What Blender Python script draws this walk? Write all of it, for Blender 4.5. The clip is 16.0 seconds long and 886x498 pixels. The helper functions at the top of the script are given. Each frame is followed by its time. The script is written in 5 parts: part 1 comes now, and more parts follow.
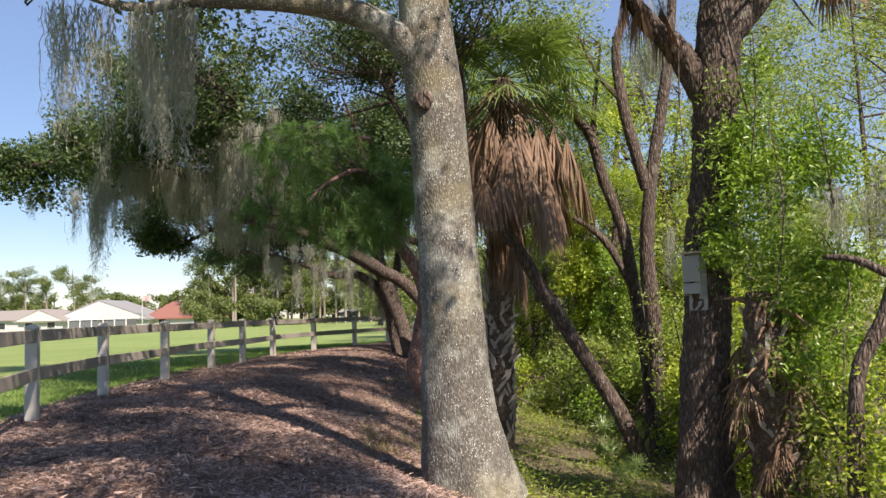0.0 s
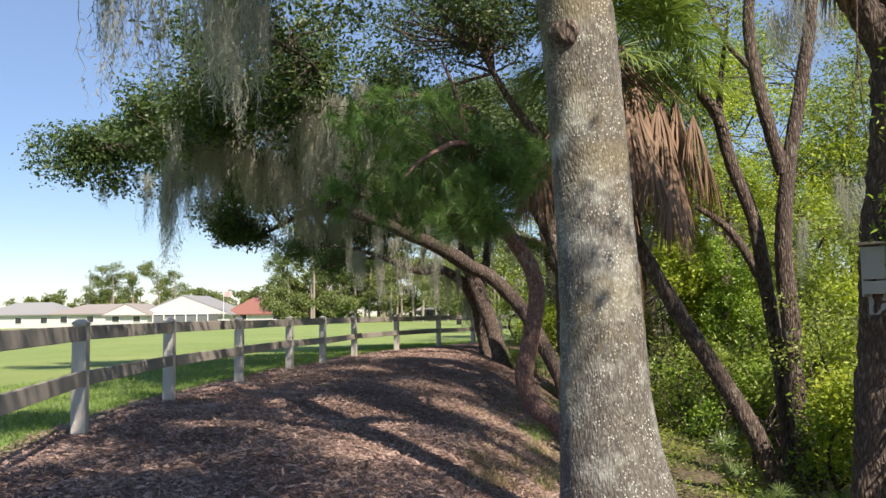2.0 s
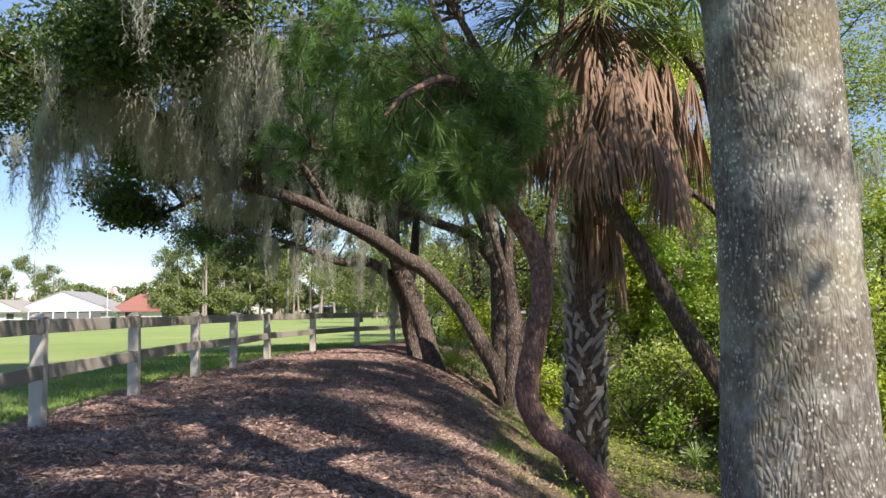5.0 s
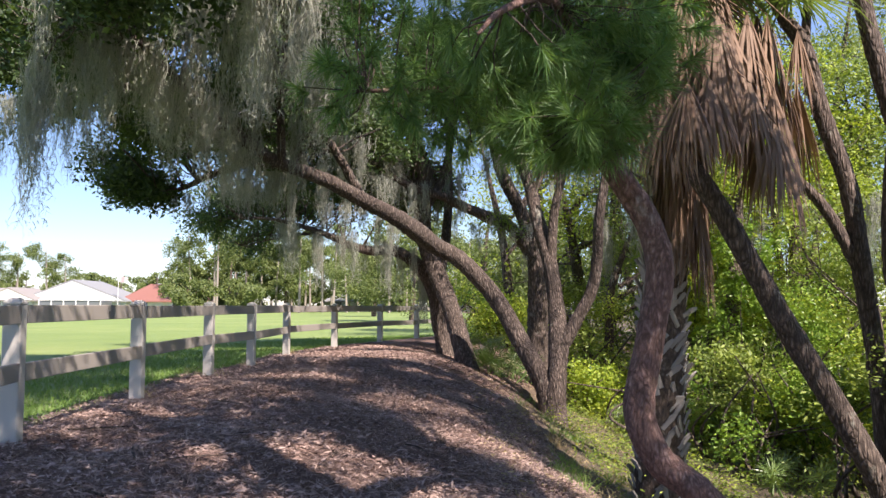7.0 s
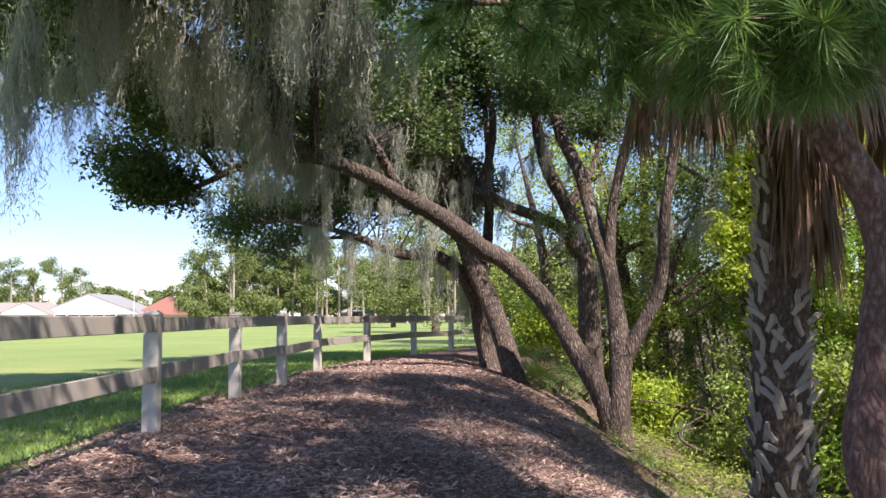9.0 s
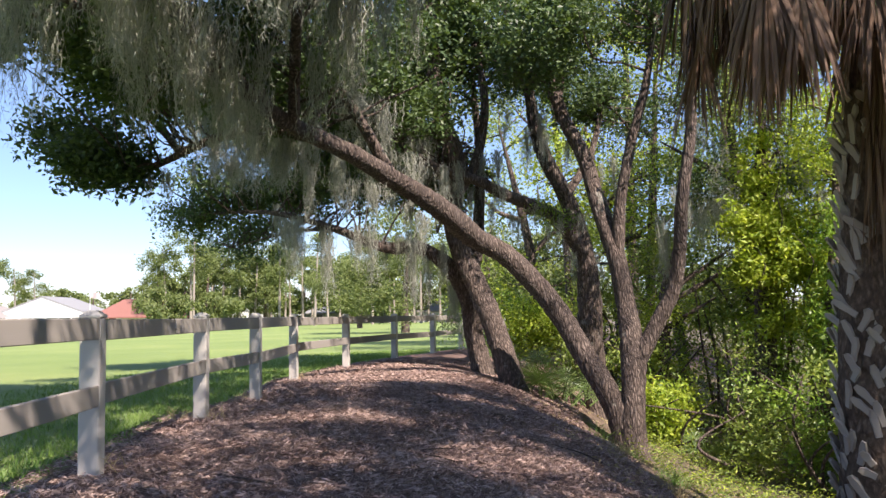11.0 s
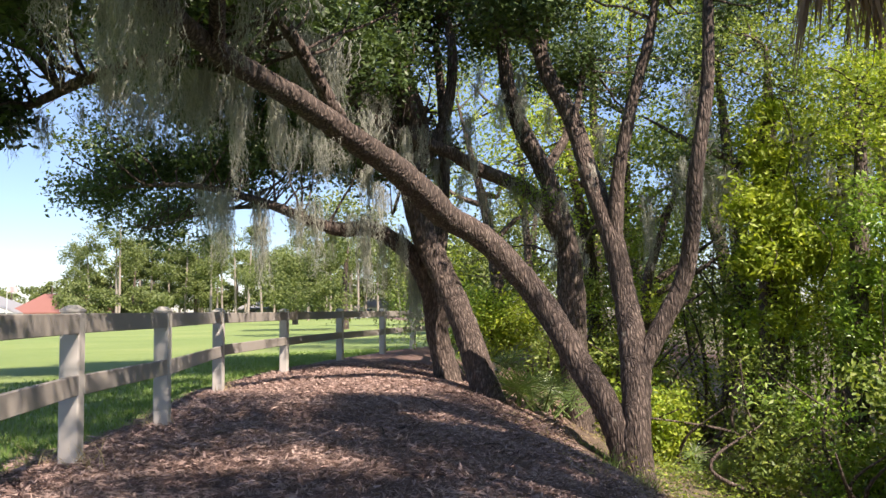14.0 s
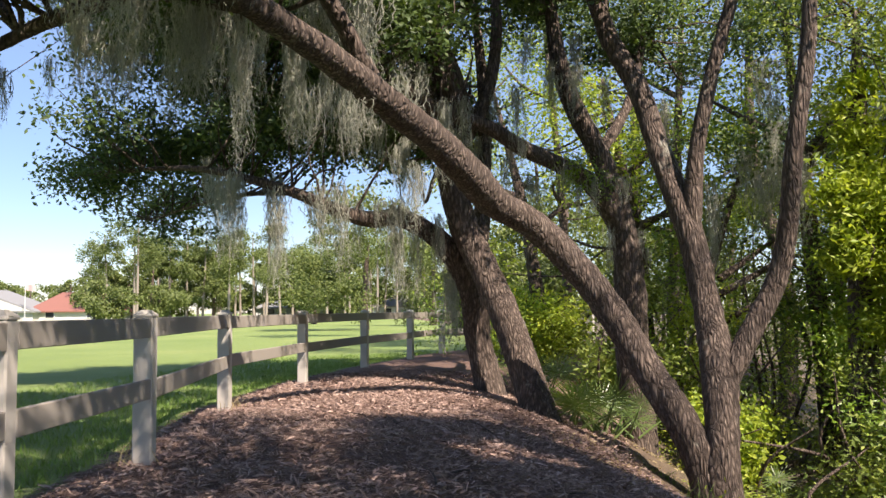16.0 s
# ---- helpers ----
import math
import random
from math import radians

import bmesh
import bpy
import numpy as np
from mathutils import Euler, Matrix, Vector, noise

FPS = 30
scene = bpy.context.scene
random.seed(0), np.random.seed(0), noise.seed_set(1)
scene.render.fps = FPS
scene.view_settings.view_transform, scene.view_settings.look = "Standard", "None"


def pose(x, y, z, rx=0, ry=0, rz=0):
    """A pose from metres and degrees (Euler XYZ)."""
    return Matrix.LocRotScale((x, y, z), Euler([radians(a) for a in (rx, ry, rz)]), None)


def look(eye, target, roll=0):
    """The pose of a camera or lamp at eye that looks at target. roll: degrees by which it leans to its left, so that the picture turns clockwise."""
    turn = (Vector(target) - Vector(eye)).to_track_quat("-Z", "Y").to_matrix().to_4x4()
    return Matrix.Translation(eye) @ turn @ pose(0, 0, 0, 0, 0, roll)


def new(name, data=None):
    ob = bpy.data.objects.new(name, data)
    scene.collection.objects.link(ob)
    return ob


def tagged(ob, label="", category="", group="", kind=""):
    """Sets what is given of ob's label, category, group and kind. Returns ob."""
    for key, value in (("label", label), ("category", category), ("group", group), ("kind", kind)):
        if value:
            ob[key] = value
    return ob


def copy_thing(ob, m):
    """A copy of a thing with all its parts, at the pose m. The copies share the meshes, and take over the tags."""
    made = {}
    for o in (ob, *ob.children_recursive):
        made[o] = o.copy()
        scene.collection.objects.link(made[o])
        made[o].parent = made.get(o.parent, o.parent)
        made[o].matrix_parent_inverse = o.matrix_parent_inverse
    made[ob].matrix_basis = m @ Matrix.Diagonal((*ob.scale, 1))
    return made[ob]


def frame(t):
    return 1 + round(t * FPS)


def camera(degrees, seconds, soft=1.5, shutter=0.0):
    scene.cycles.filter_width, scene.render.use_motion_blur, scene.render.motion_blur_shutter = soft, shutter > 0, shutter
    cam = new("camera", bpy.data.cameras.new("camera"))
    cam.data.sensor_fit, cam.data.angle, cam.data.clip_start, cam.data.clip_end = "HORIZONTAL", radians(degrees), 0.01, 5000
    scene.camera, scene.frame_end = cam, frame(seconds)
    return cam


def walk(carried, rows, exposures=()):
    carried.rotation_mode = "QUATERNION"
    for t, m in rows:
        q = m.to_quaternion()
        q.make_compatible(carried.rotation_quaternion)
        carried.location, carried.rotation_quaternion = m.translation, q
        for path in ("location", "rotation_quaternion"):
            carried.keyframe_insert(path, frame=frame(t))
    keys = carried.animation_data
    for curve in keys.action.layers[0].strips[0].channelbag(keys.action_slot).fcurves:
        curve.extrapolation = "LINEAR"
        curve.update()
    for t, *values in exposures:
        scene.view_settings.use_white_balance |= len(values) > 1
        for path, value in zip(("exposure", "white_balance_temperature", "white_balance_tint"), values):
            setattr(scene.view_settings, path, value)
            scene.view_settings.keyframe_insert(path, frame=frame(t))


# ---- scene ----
cam = camera(54.6, 16.0)
METRES, EYE, TILT, LEAN, TURN = 17.0, 1.22, 4.25, 1.6, 0.0
ROWS = [
    (0.0, 0.0, 0.0, 0.0, 0.0, 0.0, -0.0),
    (0.5, -0.0044, 0.0325, -0.0015, 1.94, -0.2, -0.26),
    (1.0, -0.0126, 0.0615, -0.0054, 3.91, -0.22, -0.47),
    (1.5, -0.0228, 0.0915, -0.0075, 4.85, -0.15, -0.58),
    (2.0, -0.0324, 0.1223, -0.0096, 5.06, -0.06, -0.51),
    (2.5, -0.0476, 0.1504, -0.0127, 4.35, -0.04, -0.33),
    (3.0, -0.0598, 0.1787, -0.0161, 3.06, -0.02, -0.22),
    (3.5, -0.0676, 0.2083, -0.017, 1.4, -0.02, -0.25),
    (6.0, -0.1159, 0.3501, -0.0317, -2.57, -0.57, -1.49),
    (6.5, -0.1219, 0.3808, -0.0344, -1.48, -0.87, -2.07),
    (7.0, -0.1318, 0.4126, -0.0373, -1.24, -0.43, -2.04),
    (7.5, -0.1386, 0.4432, -0.0402, -0.64, -0.03, -2.04),
    (8.0, -0.1464, 0.4758, -0.0431, 0.12, 0.11, -2.06),
    (8.5, -0.1599, 0.506, -0.0457, 0.11, 0.15, -1.78),
    (9.0, -0.1703, 0.534, -0.0491, -0.31, 0.23, -1.34),
    (11.5, -0.2066, 0.6844, -0.0614, -3.1, 0.27, -1.05),
    (12.0, -0.2093, 0.7143, -0.0637, -3.27, 0.19, -1.04),
    (12.5, -0.2139, 0.7434, -0.067, -4.41, 0.04, -0.91),
    (13.0, -0.2187, 0.771, -0.0689, -6.16, -0.09, -0.9),
    (13.5, -0.2181, 0.8051, -0.0709, -7.13, -0.05, -1.12),
    (14.0, -0.2182, 0.8363, -0.0733, -7.1, 0.1, -1.37),
    (14.5, -0.22, 0.8679, -0.0738, -6.59, 0.13, -1.55),
    (15.0, -0.2194, 0.8999, -0.0748, -5.93, 0.09, -1.67),
    (15.5, -0.2219, 0.9313, -0.0777, -5.71, 0.1, -1.57),
    (16.0, -0.2255, 0.9622, -0.0797, -5.89, 0.03, -1.46),
]
walk(cam, [(t, pose(0, 0, EYE, TILT, LEAN, TURN) @ pose(METRES * x, METRES * y, METRES * z, 90 + pitch, roll, yaw)) for t, x, y, z, yaw, pitch, roll in ROWS],
     [(0.0, 0.88, 6600, 18), (3.5, 0.92, 6450, 14), (7.0, 1.25, 6200, 22), (12.0, 1.30, 6300, 22), (16.0, 1.18, 6600, 19)])

# ---------- sky and sun ----------
SUN_TO = Vector((0.40, -0.56, 0.73)).normalized()
world = bpy.data.worlds.new("sky")
scene.world = world
world.use_nodes = True
wn = world.node_tree
sky = wn.nodes.new("ShaderNodeTexSky")
sky.sky_type, sky.sun_disc = "NISHITA", False
sky.sun_elevation = math.asin(SUN_TO.z)
sky.sun_rotation = math.atan2(SUN_TO.x, SUN_TO.y)
sky.air_density, sky.dust_density, sky.ozone_density = 1.0, 0.12, 2.8
hue = wn.nodes.new("ShaderNodeHueSaturation")
hue.inputs["Saturation"].default_value = 1.22
wn.links.new(sky.outputs[0], hue.inputs["Color"])
# thin even haze, which pales the zenith and greys the horizon
haze = wn.nodes.new("ShaderNodeMix")
haze.data_type = "RGBA"
haze.inputs[0].default_value = 0.36
[s for s in haze.inputs if s.name == "B" and s.type == "RGBA"][0].default_value = (3.3, 3.9, 5.3, 1.0)
wn.links.new(hue.outputs[0], [s for s in haze.inputs if s.name == "A" and s.type == "RGBA"][0])
wn.links.new([s for s in haze.outputs if s.type == "RGBA"][0], wn.nodes["Background"].inputs[0])
wn.nodes["Background"].inputs[1].default_value = 0.084
sun = new("sun", bpy.data.lights.new("sun", "SUN"))
sun.data.energy, sun.data.angle, sun.data.color = 5.0, radians(0.55), (1.0, 0.90, 0.74)
sun.matrix_world = look(SUN_TO * 60, (0, 0, 0))

rng = np.random.default_rng(7)


# ---------- materials ----------
def shader(name):
    m = bpy.data.materials.new(name)
    m.use_nodes = True
    nt = m.node_tree
    return m, nt, nt.nodes["Principled BSDF"]


def ramp(nt, fac, stops):
    r = nt.nodes.new("ShaderNodeValToRGB")
    el = r.color_ramp.elements
    while len(el) < len(stops):
        el.new(0.5)
    for e, (p, c) in zip(el, stops):
        e.position, e.color = p, (*c, 1)
    nt.links.new(fac, r.inputs[0])
    return r.outputs[0]


def coords(nt, stretch=(1, 1, 1)):
    tc, mp = nt.nodes.new("ShaderNodeTexCoord"), nt.nodes.new("ShaderNodeMapping")
    mp.inputs["Scale"].default_value = stretch
    nt.links.new(tc.outputs["Object"], mp.inputs[0])
    return mp.outputs[0]


def noise_tex(nt, vec, scale, detail=5, rough=0.6):
    n = nt.nodes.new("ShaderNodeTexNoise")
    n.inputs["Scale"].default_value, n.inputs["Detail"].default_value, n.inputs["Roughness"].default_value = scale, detail, rough
    nt.links.new(vec, n.inputs["Vector"])
    return n.outputs["Fac"]


def mixed(nt, fac, a, b, kind="MIX"):
    x = nt.nodes.new("ShaderNodeMix")
    x.data_type, x.blend_type = "RGBA", kind
    for sock, v in ((x.inputs[0], fac), (x.inputs[6], a), (x.inputs[7], b)):
        if isinstance(v, (int, float)):
            sock.default_value = v
        elif isinstance(v, tuple):
            sock.default_value = (*v, 1)
        else:
            nt.links.new(v, sock)
    return x.outputs[2]


def bumped(nt, bsdf, height, strength, distance):
    b = nt.nodes.new("ShaderNodeBump")
    b.inputs["Strength"].default_value, b.inputs["Distance"].default_value = strength, distance
    nt.links.new(height, b.inputs["Height"])
    nt.links.new(b.outputs[0], bsdf.inputs["Normal"])


def bark_material(name, dark, mid, light, patch, patch_amount=0.55, stretch=0.22, scale=26.0, bump=0.02, specks=0.0, furrow=0.65):
    """Furrowed bark with lichen patches."""
    m, nt, bsdf = shader(name)
    v = coords(nt, (1, 1, stretch))
    fine = noise_tex(nt, v, scale, 6, 0.65)
    vor = nt.nodes.new("ShaderNodeTexVoronoi")
    vor.feature = "DISTANCE_TO_EDGE"
    vor.inputs["Scale"].default_value = scale * 0.8
    warp = nt.nodes.new("ShaderNodeVectorMath")
    warp.operation = "MULTIPLY_ADD"
    nz = nt.nodes.new("ShaderNodeTexNoise")
    nz.inputs["Scale"].default_value = 5.0
    nt.links.new(v, nz.inputs["Vector"])
    nt.links.new(nz.outputs["Color"], warp.inputs[0])
    warp.inputs[1].default_value = (0.12, 0.12, 0.12)
    nt.links.new(v, warp.inputs[2])
    nt.links.new(warp.outputs[0], vor.inputs["Vector"])
    ridge = ramp(nt, vor.outputs["Distance"], [(0.0, (0, 0, 0)), (0.35, (1, 1, 1))])
    col = ramp(nt, fine, [(0.3, dark), (0.52, mid), (0.72, light)])
    col = mixed(nt, ridge, mixed(nt, furrow, col, dark), col)
    big = noise_tex(nt, coords(nt), 2.3, 4, 0.7)
    mask = ramp(nt, big, [(patch_amount, (0, 0, 0)), (patch_amount + 0.16, (1, 1, 1))])
    spots = ramp(nt, noise_tex(nt, coords(nt), 22.0, 3, 0.6), [(0.45, (0, 0, 0)), (0.6, (1, 1, 1))])
    col = mixed(nt, mixed(nt, 0.5, mask, mixed(nt, 1.0, mask, spots, "MULTIPLY")), col, patch)
    if specks:
        dots = nt.nodes.new("ShaderNodeTexVoronoi")
        dots.inputs["Scale"].default_value = 44.0
        nt.links.new(coords(nt, (1, 1, 0.85)), dots.inputs["Vector"])
        d = ramp(nt, dots.outputs["Distance"], [(0.16, (1, 1, 1)), (0.36, (0, 0, 0))])
        where = ramp(nt, noise_tex(nt, coords(nt), 6.5, 5, 0.75), [(0.44, (0, 0, 0)), (0.56, (1, 1, 1))])
        col = mixed(nt, mixed(nt, 1.0, d, where, "MULTIPLY"), col, (0.52, 0.54, 0.48))
        moss_tint = ramp(nt, noise_tex(nt, coords(nt), 1.1, 3, 0.6), [(0.5, (0, 0, 0)), (0.75, (0.6, 0.6, 0.6))])
        col = mixed(nt, moss_tint, col, (0.24, 0.20, 0.085))
    nt.links.new(col, bsdf.inputs["Base Color"])
    bsdf.inputs["Roughness"].default_value = 0.92
    h = mixed(nt, 0.5, fine, ridge)
    bumped(nt, bsdf, h, 0.9, bump)
    return m


def leaf_material(name, dark, mid, light, rough=0.45, through_light=0.35, tint=(1.0, 1.0, 0.45)):
    """Thin leaves, a tint of its own for each, letting some light through."""
    m, nt, bsdf = shader(name)
    geo = nt.nodes.new("ShaderNodeNewGeometry")
    col = ramp(nt, geo.outputs["Random Per Island"], [(0.0, dark), (0.55, mid), (1.0, light)])
    patch = noise_tex(nt, coords(nt), 0.9, 3, 0.6)
    col = mixed(nt, ramp(nt, patch, [(0.35, (0, 0, 0)), (0.7, (0.7, 0.7, 0.7))]), col, light)
    nt.links.new(col, bsdf.inputs["Base Color"])
    bsdf.inputs["Roughness"].default_value = rough
    tl = nt.nodes.new("ShaderNodeBsdfTranslucent")
    nt.links.new(mixed(nt, 1.0, col, tint, "MULTIPLY"), tl.inputs[0])
    ms = nt.nodes.new("ShaderNodeMixShader")
    ms.inputs[0].default_value = through_light
    nt.links.new(bsdf.outputs[0], ms.inputs[1])
    nt.links.new(tl.outputs[0], ms.inputs[2])
    nt.links.new(ms.outputs[0], nt.nodes["Material Output"].inputs[0])
    return m


def plain_material(name, a, b, scale=8.0, rough=0.7, bump=0.0, stretch=(1, 1, 1), metal=0.0):
    m, nt, bsdf = shader(name)
    v = coords(nt, stretch)
    n1 = noise_tex(nt, v, scale, 6, 0.62)
    n2 = noise_tex(nt, v, scale * 0.13, 3, 0.5)
    col = mixed(nt, n2, ramp(nt, n1, [(0.3, a), (0.7, b)]), ramp(nt, n1, [(0.25, b), (0.75, a)]))
    nt.links.new(col, bsdf.inputs["Base Color"])
    bsdf.inputs["Roughness"].default_value, bsdf.inputs["Metallic"].default_value = rough, metal
    if bump:
        bumped(nt, bsdf, n1, 0.6, bump)
    return m


BARK_GREY = bark_material("grey_lichened_bark", (0.045, 0.040, 0.034), (0.145, 0.132, 0.112), (0.30, 0.285, 0.25), (0.36, 0.37, 0.33), 0.50, 0.34, 52.0, 0.010, 1.0, 0.5)
BARK_OAK = bark_material("dark_furrowed_oak_bark", (0.034, 0.024, 0.019), (0.165, 0.122, 0.098), (0.35, 0.285, 0.235), (0.38, 0.38, 0.32), 0.62, 0.24, 25.0, 0.05, 0.0, 0.85)
BARK_PINE = bark_material("red_flaking_pine_bark", (0.07, 0.038, 0.03), (0.23, 0.135, 0.11), (0.40, 0.28, 0.24), (0.40, 0.36, 0.32), 0.6, 0.45, 30.0, 0.02)
BARK_PALM = bark_material("fibrous_palm_bark", (0.04, 0.027, 0.019), (0.15, 0.105, 0.072), (0.30, 0.235, 0.17), (0.32, 0.28, 0.22), 0.6, 0.5, 20.0, 0.02)
LEAF_OAK = leaf_material("dark_oak_leaf", (0.028, 0.052, 0.022), (0.055, 0.10, 0.034), (0.11, 0.165, 0.045), 0.48, 0.38)
LEAF_BRIGHT = leaf_material("bright_forest_leaf", (0.09, 0.17, 0.022), (0.27, 0.40, 0.042), (0.50, 0.56, 0.065), 0.5, 0.5)
LEAF_MID = leaf_material("olive_forest_leaf", (0.075, 0.135, 0.03), (0.18, 0.27, 0.05), (0.35, 0.41, 0.09), 0.5, 0.45)
LEAF_VINE = leaf_material("glossy_vine_leaf", (0.055, 0.13, 0.018), (0.15, 0.28, 0.035), (0.30, 0.43, 0.055), 0.35, 0.42)
LEAF_PALM = leaf_material("green_fan_palm_leaf", (0.055, 0.115, 0.035), (0.125, 0.21, 0.06), (0.26, 0.34, 0.11), 0.32, 0.38)
LEAF_DEAD = leaf_material("dry_brown_palm_leaf", (0.065, 0.036, 0.022), (0.17, 0.10, 0.062), (0.31, 0.21, 0.14), 0.7, 0.15)
NEEDLE = leaf_material("green_pine_needle", (0.055, 0.145, 0.05), (0.11, 0.235, 0.075), (0.21, 0.33, 0.105), 0.42, 0.5)
MOSS = leaf_material("grey_spanish_moss", (0.17, 0.185, 0.155), (0.28, 0.295, 0.25), (0.44, 0.44, 0.375), 0.9, 0.4, (1.0, 1.0, 0.85))
LEAF_FAR = leaf_material("far_tree_leaf", (0.06, 0.09, 0.028), (0.115, 0.16, 0.045), (0.20, 0.24, 0.07), 0.6, 0.35)
BLADE = leaf_material("lawn_grass_blade", (0.08, 0.155, 0.028), (0.14, 0.26, 0.05), (0.25, 0.36, 0.085), 0.5, 0.35)
STRAW = leaf_material("dry_straw_blade", (0.20, 0.14, 0.07), (0.35, 0.27, 0.14), (0.5, 0.42, 0.25), 0.7, 0.3)
CHIP = leaf_material("brown_mulch_chip", (0.050, 0.031, 0.027), (0.22, 0.138, 0.110), (0.50, 0.37, 0.31), 0.85, 0.0)
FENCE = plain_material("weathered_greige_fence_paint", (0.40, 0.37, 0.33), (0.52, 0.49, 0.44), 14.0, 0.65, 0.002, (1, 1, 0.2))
# rails take a darker base colour than the posts
RAIL = plain_material("darker_fence_rail_paint", (0.24, 0.22, 0.19), (0.33, 0.30, 0.265), 12.0, 0.7, 0.003, (1, 0.12, 1))
FAR_TRUNK = plain_material("pale_far_pine_bark", (0.20, 0.17, 0.14), (0.34, 0.30, 0.25), 3.0, 0.9)
ROOF_WHITE = plain_material("pale_shingle_roof", (0.20, 0.21, 0.21), (0.27, 0.27, 0.27), 1.5, 0.8)
ROOF_TAN = plain_material("tan_shingle_roof", (0.22, 0.20, 0.185), (0.29, 0.265, 0.24), 1.5, 0.8)
ROOF_RED = plain_material("red_shingle_roof", (0.20, 0.088, 0.068), (0.27, 0.12, 0.095), 1.5, 0.85)
STUCCO = plain_material("white_stucco", (0.50, 0.50, 0.48), (0.60, 0.60, 0.58), 2.0, 0.85)
GLASS_DARK = plain_material("dark_window_glass", (0.02, 0.025, 0.03), (0.05, 0.055, 0.06), 1.0, 0.1)
SCREEN = plain_material("grey_screen_mesh", (0.10, 0.11, 0.12), (0.16, 0.17, 0.18), 2.0, 0.6)
WHITE_METAL = plain_material("white_aluminium_frame", (0.7, 0.7, 0.7), (0.8, 0.8, 0.8), 2.0, 0.4)
BOX_WOOD = plain_material("grey_painted_box_wood", (0.26, 0.28, 0.28), (0.38, 0.40, 0.39), 9.0, 0.75, 0.003, (1, 1, 0.15))
BOX_WORN = plain_material("bare_worn_wood", (0.36, 0.30, 0.24), (0.5, 0.45, 0.38), 12.0, 0.8, 0.003, (1, 1, 0.2))


# ---------- mesh helpers ----------
def part(name, data, material, parent=None, label=""):
    """One mesh object under a thing; data: (verts, faces) in the world, or a bmesh. smooth by default for organic parts."""
    me = bpy.data.meshes.new(name)
    ob = new(name, me)
    origin = Vector((0, 0, 0))
    if parent is not None:
        p = parent
        while p is not None:
            origin += p.location
            p = p.parent
    if isinstance(data, bmesh.types.BMesh):
        bmesh.ops.translate(data, verts=data.verts, vec=-origin)
        bmesh.ops.recalc_face_normals(data, faces=data.faces)
        data.to_mesh(me)
        data.free()
    else:
        verts, faces = data
        verts = np.asarray(verts, dtype=np.float32) - np.array(origin, dtype=np.float32)
        faces = np.asarray(faces, dtype=np.int32)
        k = faces.shape[1]
        me.vertices.add(len(verts))
        me.vertices.foreach_set("co", verts.ravel())
        me.loops.add(faces.size)
        me.loops.foreach_set("vertex_index", faces.ravel())
        me.polygons.add(len(faces))
        me.polygons.foreach_set("loop_start", np.arange(0, faces.size, k, dtype=np.int32))
        me.update(calc_edges=True)
        me.validate()
    me.materials.append(material)
    if parent is not None:
        ob.parent = parent
    if label:
        ob["label"] = label
    return ob


def smooth(ob):
    ob.data.polygons.foreach_set("use_smooth", [True] * len(ob.data.polygons))
    return ob


def thing(name, base, label, category, group="", kind=""):
    ob = new(name)
    ob.location = base
    ob.empty_display_size = 0.2
    return tagged(ob, label, category, group, kind)


def spline(points, step):
    """Catmull-Rom through rows of numbers, about step metres apart."""
    p = np.array(points, float)
    p = np.vstack([2 * p[0] - p[1], p, 2 * p[-1] - p[-2]])
    out = []
    for i in range(1, len(p) - 2):
        n = max(2, int(np.linalg.norm(p[i + 1][:3] - p[i][:3]) / step))
        for u in np.linspace(0, 1, n, endpoint=False):
            a, b, c, d = p[i - 1], p[i], p[i + 1], p[i + 2]
            out.append(0.5 * (2 * b + (c - a) * u + (2 * a - 5 * b + 4 * c - d) * u * u + (3 * b - a - 3 * c + d) * u ** 3))
    out.append(p[-2])
    return np.array(out)


